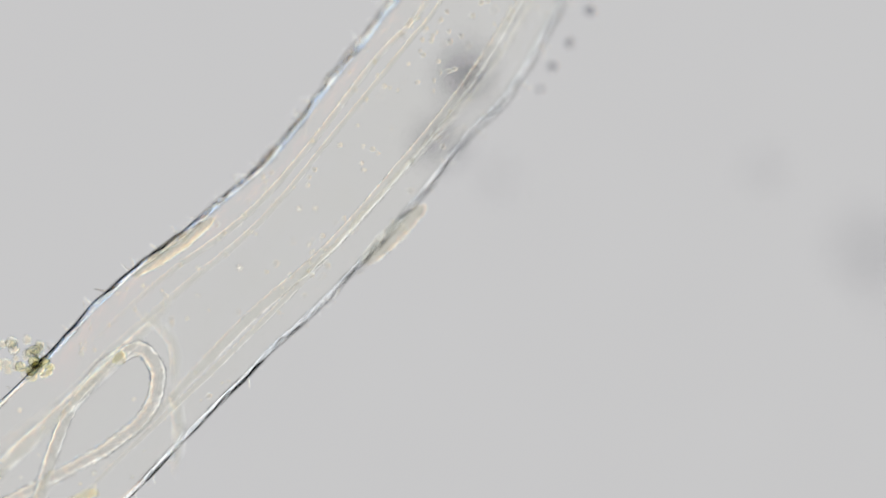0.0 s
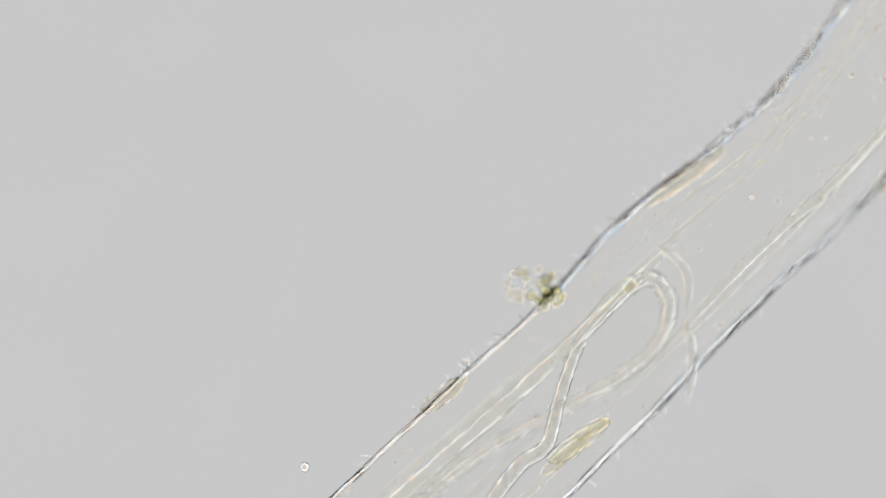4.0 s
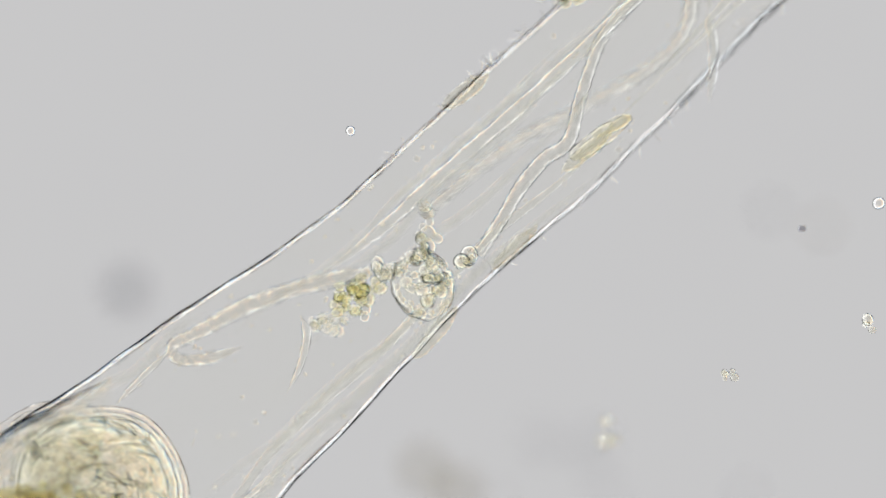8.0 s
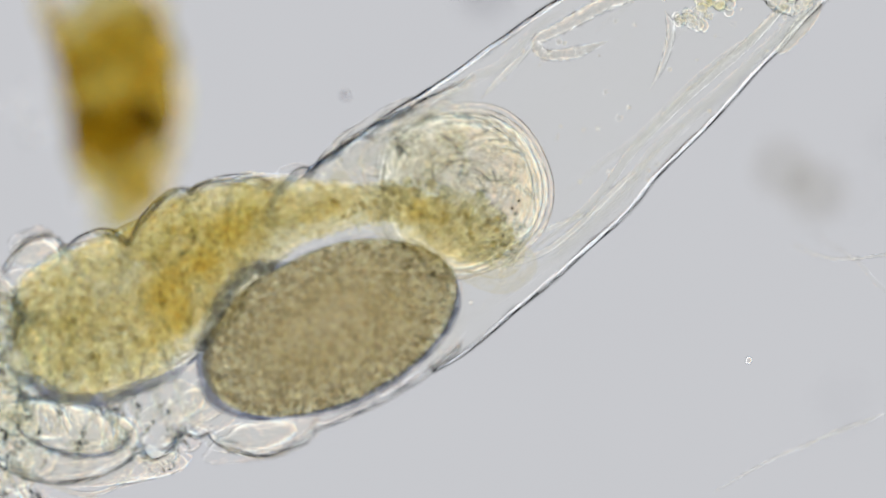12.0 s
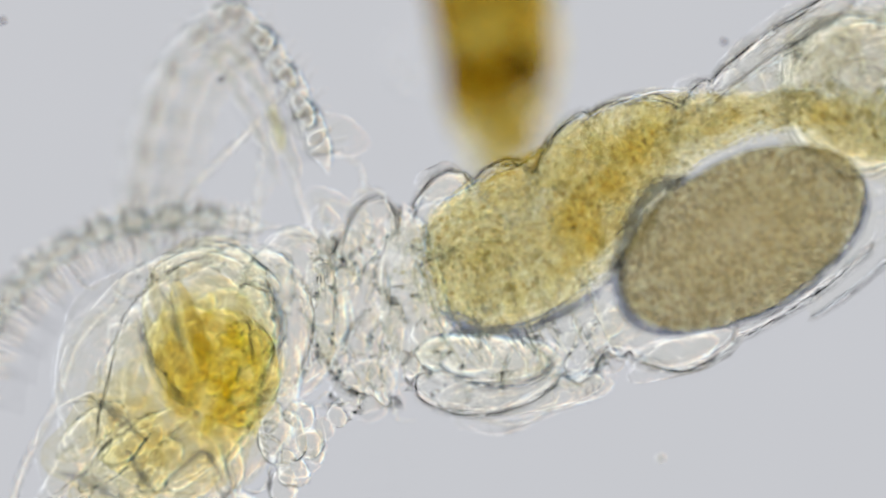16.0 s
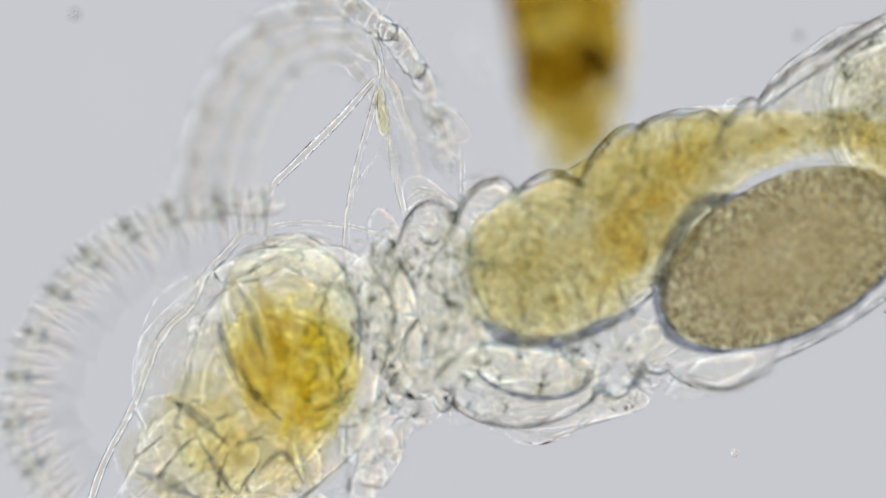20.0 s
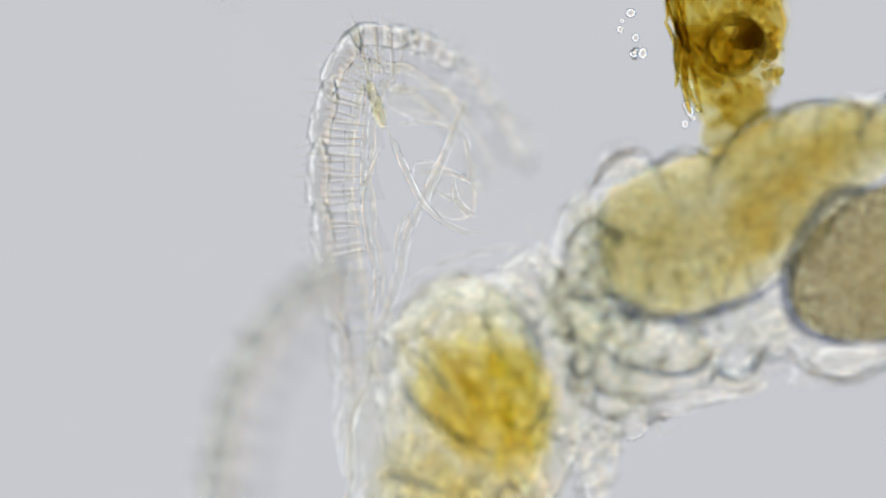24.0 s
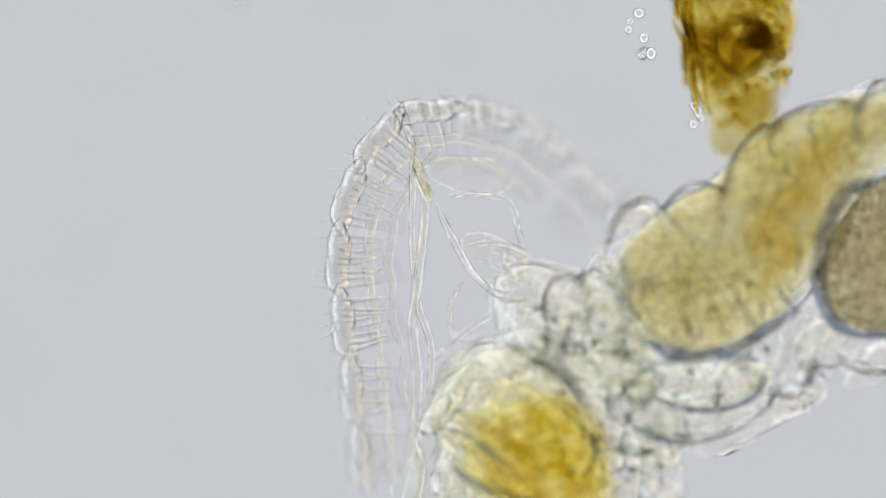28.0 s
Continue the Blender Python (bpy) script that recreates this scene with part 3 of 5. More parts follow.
# grey film tubes that paint shade into grooves and cell borders round gut and egg, thickest in the middle
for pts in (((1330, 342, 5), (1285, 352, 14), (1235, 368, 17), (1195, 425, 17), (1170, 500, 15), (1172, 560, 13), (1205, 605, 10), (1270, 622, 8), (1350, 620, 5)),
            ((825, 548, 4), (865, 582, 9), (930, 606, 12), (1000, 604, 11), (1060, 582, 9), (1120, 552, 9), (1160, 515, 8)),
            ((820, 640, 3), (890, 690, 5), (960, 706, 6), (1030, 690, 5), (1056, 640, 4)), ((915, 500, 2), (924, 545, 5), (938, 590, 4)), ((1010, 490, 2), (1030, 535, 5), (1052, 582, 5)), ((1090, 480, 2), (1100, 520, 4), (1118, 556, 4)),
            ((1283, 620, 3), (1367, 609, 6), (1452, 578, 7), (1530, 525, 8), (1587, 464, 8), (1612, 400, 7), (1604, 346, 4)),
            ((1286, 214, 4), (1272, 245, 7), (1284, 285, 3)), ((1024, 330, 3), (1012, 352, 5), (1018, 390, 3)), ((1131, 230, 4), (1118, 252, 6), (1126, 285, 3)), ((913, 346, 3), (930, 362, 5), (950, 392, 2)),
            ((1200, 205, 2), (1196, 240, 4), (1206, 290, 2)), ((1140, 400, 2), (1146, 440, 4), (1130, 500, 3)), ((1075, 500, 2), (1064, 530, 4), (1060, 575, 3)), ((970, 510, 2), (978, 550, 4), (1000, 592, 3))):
    part("groove_shade", tube([R(u, v, .100, 1.1 * r) for u, v, r in pts], steps=8, seg=10, wob=0.3, freq=60, origin=T0, taper=0.2), GROOVE_SHADE, trunk, "grey film that paints shade along grooves and cell borders")
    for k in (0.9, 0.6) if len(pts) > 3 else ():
        part("groove_shade_core", tube([R(u, v, .100, r * k) for u, v, r in pts], steps=8, seg=10, wob=0.3, freq=60, origin=T0, taper=0.2), GROOVE_SHADE, trunk)
# granules in gut and egg, gathered near the plane in focus so that they show
spots, sizes = [], []
gut_line = spline([(860, 495, 95), (960, 470, 124), (1080, 412, 118), (1180, 322, 100), (1280, 264, 66), (1400, 245, 44), (1520, 230, 44), (1620, 260, 54), (1690, 288, 50)], 10)
for n in range(12400):
    u, v, r = rng.choices(gut_line, [q[2] ** 1.6 for q in gut_line])[0]
    w, q = rng.uniform(0, 6.283), r * rng.random() ** 0.5
    spots.append(Q(u + q * math.cos(w), v + q * math.sin(w), rng.gauss(.103, .009))[:])
    sizes.append(rng.uniform(.0005, .0012))
grains("gut_grain", spots[:11500], sizes[:11500], GUT_GRAIN, trunk, "fine yellow grains")
grains("brown_grain", spots[11500:], sizes[11500:], DARK_GRAIN, trunk, "fine brown grains")
spots, sizes = [], []
turn27 = Matrix.Rotation(radians(27), 3, "Z")
for _ in range(12000):
    w, q = rng.uniform(0, 6.283), 0.99 * rng.random() ** 0.36
    spots.append((Q(1390, 455) + turn27 @ Vector((.0600 * q * math.cos(w), .0340 * q * math.sin(w), rng.gauss(0.002, .014) * (1.15 - q))))[:])
    sizes.append(rng.uniform(.0005, .0009))
grains("yolk_grain", spots, sizes, YOLK_GRAIN, trunk, "fine brownish yolk grains")
# soft clear tissue round the gut
for i, (u, v, a, b, turn, z) in enumerate(((930, 655, 128, 46, -6, .101), (925, 650, 120, 44, -6, .112), (935, 655, 120, 46, -6, .092), (1110, 640, 66, 40, 20, .103), (1000, 722, 150, 36, 6, .100), (985, 715, 150, 40, 6, .111), (840, 560, 60, 110, 20, .104), (845, 440, 60, 60, 20, .100), (862, 352, 42, 30, 0, .101), (965, 335, 46, 26, 0, .101), (1260, 655, 80, 26, 12, .102), (1190, 600, 50, 50, 0, .098), (800, 540, 62, 150, 4, .102), (806, 545, 58, 140, 4, .113), (800, 540, 60, 140, 4, .092), (1135, 580, 66, 44, 20, .106), (1110, 600, 70, 40, 10, .095))):
    part("tissue", sheet(Q(u, v, z), a, b, turn, 7.0 * i), TISSUE, trunk, "soft clear mottled tissue")
# rings of the skin across the fore end, over the gut
for i, x in enumerate((838, 872, 905, 948, 985, 1030, 1075, 1120)):
    q = rng.uniform(-8, 8)
    part("skin_ring", tube([R(x - 16 + q, 430 + 4 * i, .112, 3), R(x - 14, 500, .117, 4), R(x + 6 + q, 580, .118, 5), R(x + 36, 640, .115, 5), R(x + 70 + q, 690 - 2 * i, .108, 3)], steps=10, seg=8, wob=0.4, freq=60, origin=T0, taper=0.3), EDGE, trunk)
for i in range(40):
    u, v, w = rng.uniform(820, 1170), rng.uniform(590, 720), rng.uniform(0, 3.1)
    if i > 25:
        u, v = rng.uniform(770, 850), rng.uniform(420, 690)
    part("wrinkle", tube([R(u + 15 * q * math.cos(w + 0.5 * math.sin(2 * q + i)), v + 15 * q * math.sin(w + 0.5 * math.sin(2 * q + i)), .104 + rng.uniform(-.010, .014), 3) for q in range(-2, 3)], steps=5, seg=7, origin=T0, taper=0.3), EDGE, trunk)
# loose folds of skin under the trunk
for u, v, a, b, turn in ((930, 665, 120, 52, -4), (1000, 735, 130, 38, 14), (1275, 660, 105, 34, 20), (1095, 690, 44, 26, 20), (1135, 668, 34, 24, 0), (860, 705, 60, 30, -15), (1000, 650, 60, 36, 10), (890, 640, 46, 38, 0),
                         (1160, 610, 60, 30, 30), (865, 335, 50, 36, 5), (1315, 195, 34, 26, 0), (830, 600, 44, 32, 50)):
    part("skin_fold", ball(Q(u, v, .100 + rng.uniform(-.01, .014)), (a * S, b * S, min(a, b) * S), turn, wob=0.42, freq=75, sub=3, seed=u + v), FLESH, trunk, "clear fold of skin")
for i in range(14):
    u, v = rng.uniform(840, 1160), rng.uniform(610, 690)
    w = rng.uniform(0.9, 2.0)
    part("wrinkle", tube([R(u + 26 * q * math.cos(w + 0.5 * math.sin(2.2 * q + i)), v + 26 * q * math.sin(w + 0.5 * math.sin(2.2 * q + i)), .106 + rng.uniform(-.006, .008), 4) for q in range(-2, 3)], steps=5, seg=8, origin=T0, taper=0.3), EDGE, trunk)
for pts in (((830, 590), (880, 605), (950, 610), (1030, 600), (1090, 575), (1130, 545)), ((820, 640), (880, 690), (960, 700), (1040, 670), (1060, 620)), ((790, 700), (870, 745), (970, 772), (1040, 745), (1062, 690)),
            ((1050, 700), (1090, 708), (1125, 690), (1130, 655)), ((1185, 650), (1230, 682), (1300, 688), (1370, 645)), ((1150, 545), (1165, 500), (1185, 420), (1240, 365), (1310, 345)), ((1010, 530), (1030, 560), (1050, 580)), ((930, 540), (920, 570), (935, 600))):
    part("membrane_edge", tube([R(u, v, .104, 4.5) for u, v in pts], steps=8, seg=8, wob=0.3, freq=70, origin=T0, taper=0.3), EDGE, trunk)

# ---- neck ----
N0 = P(-710, 1205, 0.100)


def QN(u, v, z=0.100):
    return P(u - 1445, v + 645, z) - N0


neck = part("neck", skin(678, 812, 0, N0, steps=60, wob=0.06), NECK_SKIN, rotifer, "clear soft folded neck")
for i, (u, v, a, b, turn, z) in enumerate(((725, 560, 84, 150, 8, .100), (715, 550, 78, 140, 5, .111), (765, 400, 46, 52, 20, .101), (745, 690, 60, 44, 20, .103), (690, 500, 40, 50, 0, .104))):
    part("tissue", sheet(QN(u, v, z), a, b, turn, 3.0 * i), TISSUE, neck, "soft clear mottled tissue")
for u, v, a, b, turn in ((770, 390, 44, 34, 30), (700, 620, 60, 40, 70), (740, 520, 60, 50, 80), (700, 480, 46, 36, 0), (760, 600, 50, 44, 20), (800, 480, 50, 40, 60), (790, 660, 50, 36, 30), (720, 700, 40, 28, 80), (690, 560, 36, 50, 0), (745, 440, 40, 30, 40),
                         (760, 720, 36, 24, 10), (680, 420, 30, 50, 20), (820, 410, 36, 44, 0)):
    part("neck_fold", ball(QN(u, v, .100 + rng.uniform(-.01, .014)), (a * S, b * S, min(a, b) * S), turn, wob=0.42, freq=75, sub=3, seed=u + v), FLESH, neck, "clear fold of skin")
for i in range(24):
    u, v = rng.uniform(650, 800), rng.uniform(420, 730)
    w = rng.uniform(0.9, 2.0)
    part("wrinkle", tube([R(u + 26 * q * math.cos(w + 0.5 * math.sin(2.2 * q + i)), v + 26 * q * math.sin(w + 0.5 * math.sin(2.2 * q + i)), .106 + rng.uniform(-.006, .008), 4) for q in range(-2, 3)], steps=5, seg=8, origin=N0, taper=0.3), EDGE, neck)
for pts in (((715, 375), (735, 345), (775, 345), (795, 385), (815, 390)), ((600, 420), (640, 430), (700, 440), (760, 470)), ((640, 500), (670, 480), (720, 490), (740, 530)), ((745, 640), (760, 690), (790, 740))):
    part("membrane_edge", tube([R(u, v, .104, 4.5) for u, v in pts], steps=8, seg=8, wob=0.3, freq=70, origin=N0, taper=0.3), EDGE, neck)

# ---- head, built round the middle of the chewing organ ----
H0 = P(-925, 1285, 0.105)


def RH(u, v, z, r):
    return (u - 1445, v + 645, z, r)


def QH(u, v, z=0.105):
    return P(u - 1445, v + 645, z) - H0


head = part("head", ball(QH(500, 680), (0.043, 0.058, 0.034), -25, wob=0.25, freq=24, sub=5), HEAD, rotifer, "clear folded head")
for i, (u, v, a, b, turn, z) in enumerate(((430, 660, 190, 210, -30, .104), (440, 650, 180, 200, -30, .115), (420, 670, 180, 200, -30, .094), (510, 560, 120, 140, 0, .108), (320, 800, 120, 110, 40, .104), (420, 830, 130, 80, 20, .110), (660, 770, 56, 70, 10, .104))):
    part("tissue", sheet(QH(u, v, z), a, b, turn, 5.0 * i), TISSUE, head, "soft clear mottled tissue")
part("mastax_sac", ball(QH(512, 565), (0.030, 0.037, 0.026), 8, wob=0.10, freq=30, sub=4), SAC, head, "clear sac round the chewing organ")
part("mastax", ball(QH(520, 655), (0.030, 0.036, 0.022), 14, wob=0.4, freq=30, sub=4), MASTAX, head, "golden chewing organ")
for i, (u, v, a, b) in enumerate(((520, 650, .026, .032), (530, 655, .024, .028), (530, 650, .022, .022), (550, 655, .018, .019), (480, 740, .026, .018))):
    part("mastax_mass", ball(QH(u, v), (a, b, 0.016), 14, wob=0.5, freq=40, sub=4, seed=3.0 * i), MASTAX, head, "golden-brown grainy mass")
for i, (u, v, a, b, z) in enumerate(((515, 650, 108, 125, .104), (525, 660, 100, 115, .114), (510, 660, 100, 120, .096))):
    part("mastax_sheet", sheet(QH(u, v, z), a, b, 14, 11.0 * i, 0.5), MASTAX_SHEET, head, "wrinkled golden layer")
# dark streaks of muscle down one side, and the bright chewing plates
for pts in (((408, 470, 8), (425, 540, 13), (455, 620, 14), (480, 700, 8)), ((450, 470, 6), (470, 540, 12), (500, 620, 12), (505, 690, 7)), ((395, 520, 5), (410, 600, 9), (440, 670, 9), (470, 720, 5)), ((470, 560, 8), (530, 575, 14), (580, 590, 6)), ((480, 655, 9), (500, 668, 14), (515, 690, 7)), ((540, 690, 5), (590, 690, 10), (628, 672, 4)), ((500, 735, 6), (550, 740, 10), (590, 715, 5))):
    part("chewing_muscle", tube([RH(u, v, .103, r) for u, v, r in pts], steps=8, seg=10, wob=0.5, freq=70, origin=H0, taper=0.3), MUSCLE_SHADE, head, "olive-brown chewing muscle")
for u, v, a, b, turn in ((585, 615, 34, 20, -20), (590, 650, 26, 16, -60), (560, 640, 30, 12, 10), (555, 720, 40, 9, 20), (470, 690, 40, 8, 70), (430, 560, 46, 6, 72), (445, 600, 40, 5, 66)):
    part("chewing_plate", ball(QH(u, v, .101), (a * S, b * S, 7 * S), turn, wob=0.3, freq=90, sub=3, seed=u), SHARD, head, "bright yellow chewing plate")
for i, (u, v, a, b) in enumerate(((470, 770, .034, .026), (490, 800, .028, .020), (450, 740, .030, .030), (400, 700, .024, .030))):
    part("pale_mass", ball(QH(u, v), (a, b, 0.018), 20, wob=0.45, freq=36, sub=4, seed=5.0 * i), GUT_CONTENT, head, "pale yellow tissue of the head")
for i, (u, v, a, b) in enumerate(((330, 800, .026, .024), (400, 850, .034, .018), (380, 740, .018, .022))):
    part("pale_mass", ball(QH(u, v), (a, b, 0.016), 30, wob=0.5, freq=44, sub=4, seed=7.0 * i + 2), GUT_BROWN, head, "dull yellow tissue of the head")
for i in range(4):
    part("mastax_muscle", ball(QH(485 + rng.gauss(0, 24), 600 + rng.gauss(0, 50), .106 + rng.uniform(-.008, .008)), (rng.uniform(16, 30) * S, rng.uniform(36, 70) * S, 22 * S), rng.gauss(15, 20), wob=0.5, freq=60, sub=3, seed=i), MASTAX_DARK, head, "brown chewing muscle")
for i in range(52):
    part("jaw_plate", ball(QH(540 + rng.gauss(0, 34), 655 + rng.gauss(0, 52), .101 + rng.uniform(-.006, .006)), (rng.uniform(10, 42) * S, rng.uniform(5, 15) * S, 7 * S), rng.gauss(110, 45), wob=0.5, freq=70, sub=2, seed=i), SHARD, head, "bright golden jaw plate", smooth=i % 3 == 0)
for u, v, a, b, turn in ((360, 620, 24, 80, -12), (400, 640, 26, 70, -20), (300, 760, 60, 40, 40), (350, 800, 70, 36, 45), (260, 830, 60, 34, 50), (420, 830, 50, 40, 60), (400, 770, 60, 40, 30), (330, 880, 70, 40, 30),
                         (480, 830, 40, 60, 0), (540, 820, 24, 60, 10), (450, 470, 60, 34, 10), (560, 470, 56, 40, -30), (600, 560, 30, 60, 10), (240, 910, 60, 40, 40), (430, 900, 60, 44, 0), (530, 900, 50, 40, 0)):
    part("head_fold", ball(QH(u, v, .102 + rng.uniform(-.010, .010)), (a * S * 1.4, b * S * (0.75 if a > b else 1.1), min(a, b) * S), turn, wob=0.3, freq=75, sub=3, seed=u), FOLD, head, "clear fold of the head")
for u, v, r in ((640, 780, 40), (690, 785, 26), (670, 740, 24), (710, 760, 16), (655, 830, 30), (620, 730, 22), (700, 810, 14), (735, 735, 18), (640, 860, 26)):
    part("vesicle", ball(QH(u, v, .105 + rng.uniform(-.005, .008)), (r * S, r * S * 1.1, r * S), 0, wob=0.5, freq=110, sub=3, seed=u), FOLD, head, "small clear bubble-like fold")
for pts in (((668, 135, .098, 5), (600, 212, .099, 7), (540, 272, .099, 7), (480, 330, .099, 6)), ((486, 324, .102, 6), (445, 392, .102, 7), (400, 448, .102, 7), (360, 495, .102, 7), (345, 540, .102, 6)),
            ((347, 535, .1, 6), (285, 600, .1, 7), (240, 710, .1, 7), (180, 830, .1, 7), (150, 930, .1, 6))):
    part("front_edge", tube([RH(*q) for q in pts], steps=10, seg=10, wob=0.15, freq=60, origin=H0, taper=0.03), VEIL, head, "bright front edge of the head")
for pts in ((RH(390, 470, .11, 4), RH(440, 440, .11, 5), RH(540, 415, .11, 5), RH(620, 440, .11, 4)), (RH(620, 440, .105, 4), RH(640, 540, .105, 5), RH(640, 640, .105, 5), RH(620, 700, .105, 4)),
            (RH(420, 420, .1, 4), RH(520, 395, .1, 4), RH(640, 405, .1, 4), RH(720, 440, .1, 4)), (RH(370, 560, .108, 4), RH(330, 640, .108, 5), RH(340, 690, .108, 4)),
            (RH(240, 720, .108, 4), RH(290, 705, .108, 5), RH(350, 725, .108, 4)), (RH(430, 460, .112, 4), RH(450, 540, .112, 5), RH(470, 640, .112, 4)), (RH(530, 790, .11, 4), RH(550, 840, .11, 5), RH(560, 890, .11, 4))):
    part("membrane_edge", tube(pts, steps=8, seg=8, origin=H0, taper=0.3), EDGE, head)
for i in range(24):
    u, v = rng.uniform(300, 640), rng.uniform(430, 860)
    w = rng.uniform(0, 6.28)
    part("wrinkle", tube([RH(u + 18 * q * math.cos(w + 0.5 * q), v + 18 * q * math.sin(w + 0.5 * q), .118 + rng.uniform(-.006, .004), 3.5) for q in range(4)], steps=5, seg=8, origin=H0, taper=0.3), EDGE, head)


# shade between the head's folds, painted with the same grey film tubes
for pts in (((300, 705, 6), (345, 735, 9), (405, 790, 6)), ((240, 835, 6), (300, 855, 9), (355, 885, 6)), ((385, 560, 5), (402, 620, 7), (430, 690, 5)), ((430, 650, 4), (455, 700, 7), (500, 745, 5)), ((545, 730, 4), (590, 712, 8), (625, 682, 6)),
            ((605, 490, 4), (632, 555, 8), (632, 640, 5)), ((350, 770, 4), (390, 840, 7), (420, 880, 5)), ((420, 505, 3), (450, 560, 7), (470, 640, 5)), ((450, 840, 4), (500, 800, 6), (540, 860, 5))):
    part("groove_shade", tube([RH(u, v, .103, 1.3 * r) for u, v, r in pts], steps=8, seg=10, wob=0.4, freq=60, origin=H0, taper=0.35), GROOVE_SHADE, head, "grey film that paints shade along grooves and cell borders")
    part("groove_shade_core", tube([RH(u, v, .103, .8 * r) for u, v, r in pts], steps=8, seg=10, wob=0.4, freq=60, origin=H0, taper=0.35), GROOVE_SHADE, head)


for i in range(40):
    u, v, w = rng.uniform(655, 800), rng.uniform(430, 740), rng.gauss(1.5, 0.7)
    part("wrinkle", tube([R(u + 15 * q * math.cos(w + 0.6 * math.sin(2 * q + i)), v + 15 * q * math.sin(w + 0.6 * math.sin(2 * q + i)), .106 + rng.uniform(-.012, .014), 3) for q in range(-2, 3)], steps=5, seg=7, origin=N0, taper=0.3), EDGE, neck)

# ---- collar between neck and head ----
C0 = P(-795, 1245, 0.102)


def QC(u, v, z=0.102):
    return P(u - 1445, v + 645, z) - C0


collar = part("collar", ball(QC(650, 600), (0.022, 0.034, 0.024), 0, wob=0.4, freq=34, sub=5), NECK_SKIN, rotifer, "clear wrinkled collar behind the head")
for i, (u, v, a, b, turn, z) in enumerate(((650, 600, 96, 150, 0, .102), (645, 590, 90, 140, 8, .114))):
    part("tissue", sheet(QC(u, v, z), a, b, turn, 13.0 * i, 0.45), TISSUE, collar, "soft clear mottled tissue")
for i in range(9):
    u, v = 650 + rng.gauss(0, 40), 600 + rng.gauss(0, 80)
    part("skin_fold", ball(QC(u, v, .102 + rng.uniform(-.010, .012)), (rng.uniform(18, 46) * S, rng.uniform(18, 46) * S, 18 * S), rng.uniform(0, 180), wob=0.45, freq=75, sub=3, seed=u), FLESH, collar, "clear fold of skin")
for i in range(14):
    u, v, w = 650 + rng.gauss(0, 40), 600 + rng.gauss(0, 80), rng.uniform(0.6, 2.2)
    part("wrinkle", tube([R(u + 24 * q * math.cos(w + 0.5 * math.sin(2.2 * q + i)), v + 24 * q * math.sin(w + 0.5 * math.sin(2.2 * q + i)), .104 + rng.uniform(-.008, .008), 4) for q in range(-2, 3)], steps=5, seg=8, origin=C0, taper=0.3), EDGE, collar)

# ---- crown of cilia: each lobe's rim bends, so it is a row of stiff pieces ----
ARC, RIM = 0.46, 0.0875     # a piece's arc, in radians, and its radius


def bow(bm, r, lift, thick, seg=9, steps=26, arc=ARC, end=0.25):
    """A rod bent along the rim at radius r, thin at both ends; the rim's middle is the origin, y points outwards."""
    rows = []
    for i in range(steps + 1):
        w = (i / steps - 0.5) * arc
        d = Vector((math.sin(w), math.cos(w), 0))
        c = d * (r + 0.0006 * math.sin(23 * w + r * 900)) + Vector((0, -RIM, lift))
        q0 = thick * min(1.0, 0.02 + min(i, steps - i) / steps / end)
        rows.append([bm.verts.new(c + d * (q0 * math.cos(q)) + Vector((0, 0, 1.3 * q0 * math.sin(q)))) for q in (2 * math.pi * k / seg for k in range(seg))])
    for x, y in zip(rows, rows[1:]):
        for k in range(seg):
            bm.faces.new((x[k], x[(k + 1) % seg], y[(k + 1) % seg], y[k]))
    bm.faces.new(rows[0][::-1])
    bm.faces.new(rows[-1])
    return bm


def blade(name, shape, material):
    """A cilium along +x: rows of place and half width."""
    bm = bmesh.new()
    rows = [[bm.verts.new((x, w * math.cos(q), 0.0018 * math.sin(x * 150) + 1.3 * w * math.sin(q))) for q in (0.3, 1.56, 2.8, 4.7)] for x, w in shape]
    for x, y in zip(rows, rows[1:]):
        for i in range(4):
            bm.faces.new((x[i], x[(i + 1) % 4], y[(i + 1) % 4], y[i]))
    bm.faces.new(rows[0][::-1])
    bm.faces.new(rows[-1])
    return mesh_of(name, bm, material)


BAR = blade("cilium", ((-0.017, 0.0006), (-0.010, 0.0018), (0.0, 0.0026), (0.004, 0.0028), (0.0072, 0.0020), (0.0092, 0.0006)), CILIUM)
HAIR = blade("fine_cilium", ((-0.002, 0.0003), (0.003, 0.0005), (0.007, 0.0004), (0.011, 0.00015)), CILIUM)
STRIPE = blade("cilium", ((-0.0068, 0.0008), (-0.003, 0.0021), (0.003, 0.0021), (0.0064, 0.0008)), CILIUM)
RIB = blade("rim_rib", ((-0.0170, 0.0003), (-0.012, 0.0007), (-0.004, 0.0009), (0.0, 0.0003)), RIB_SKIN)


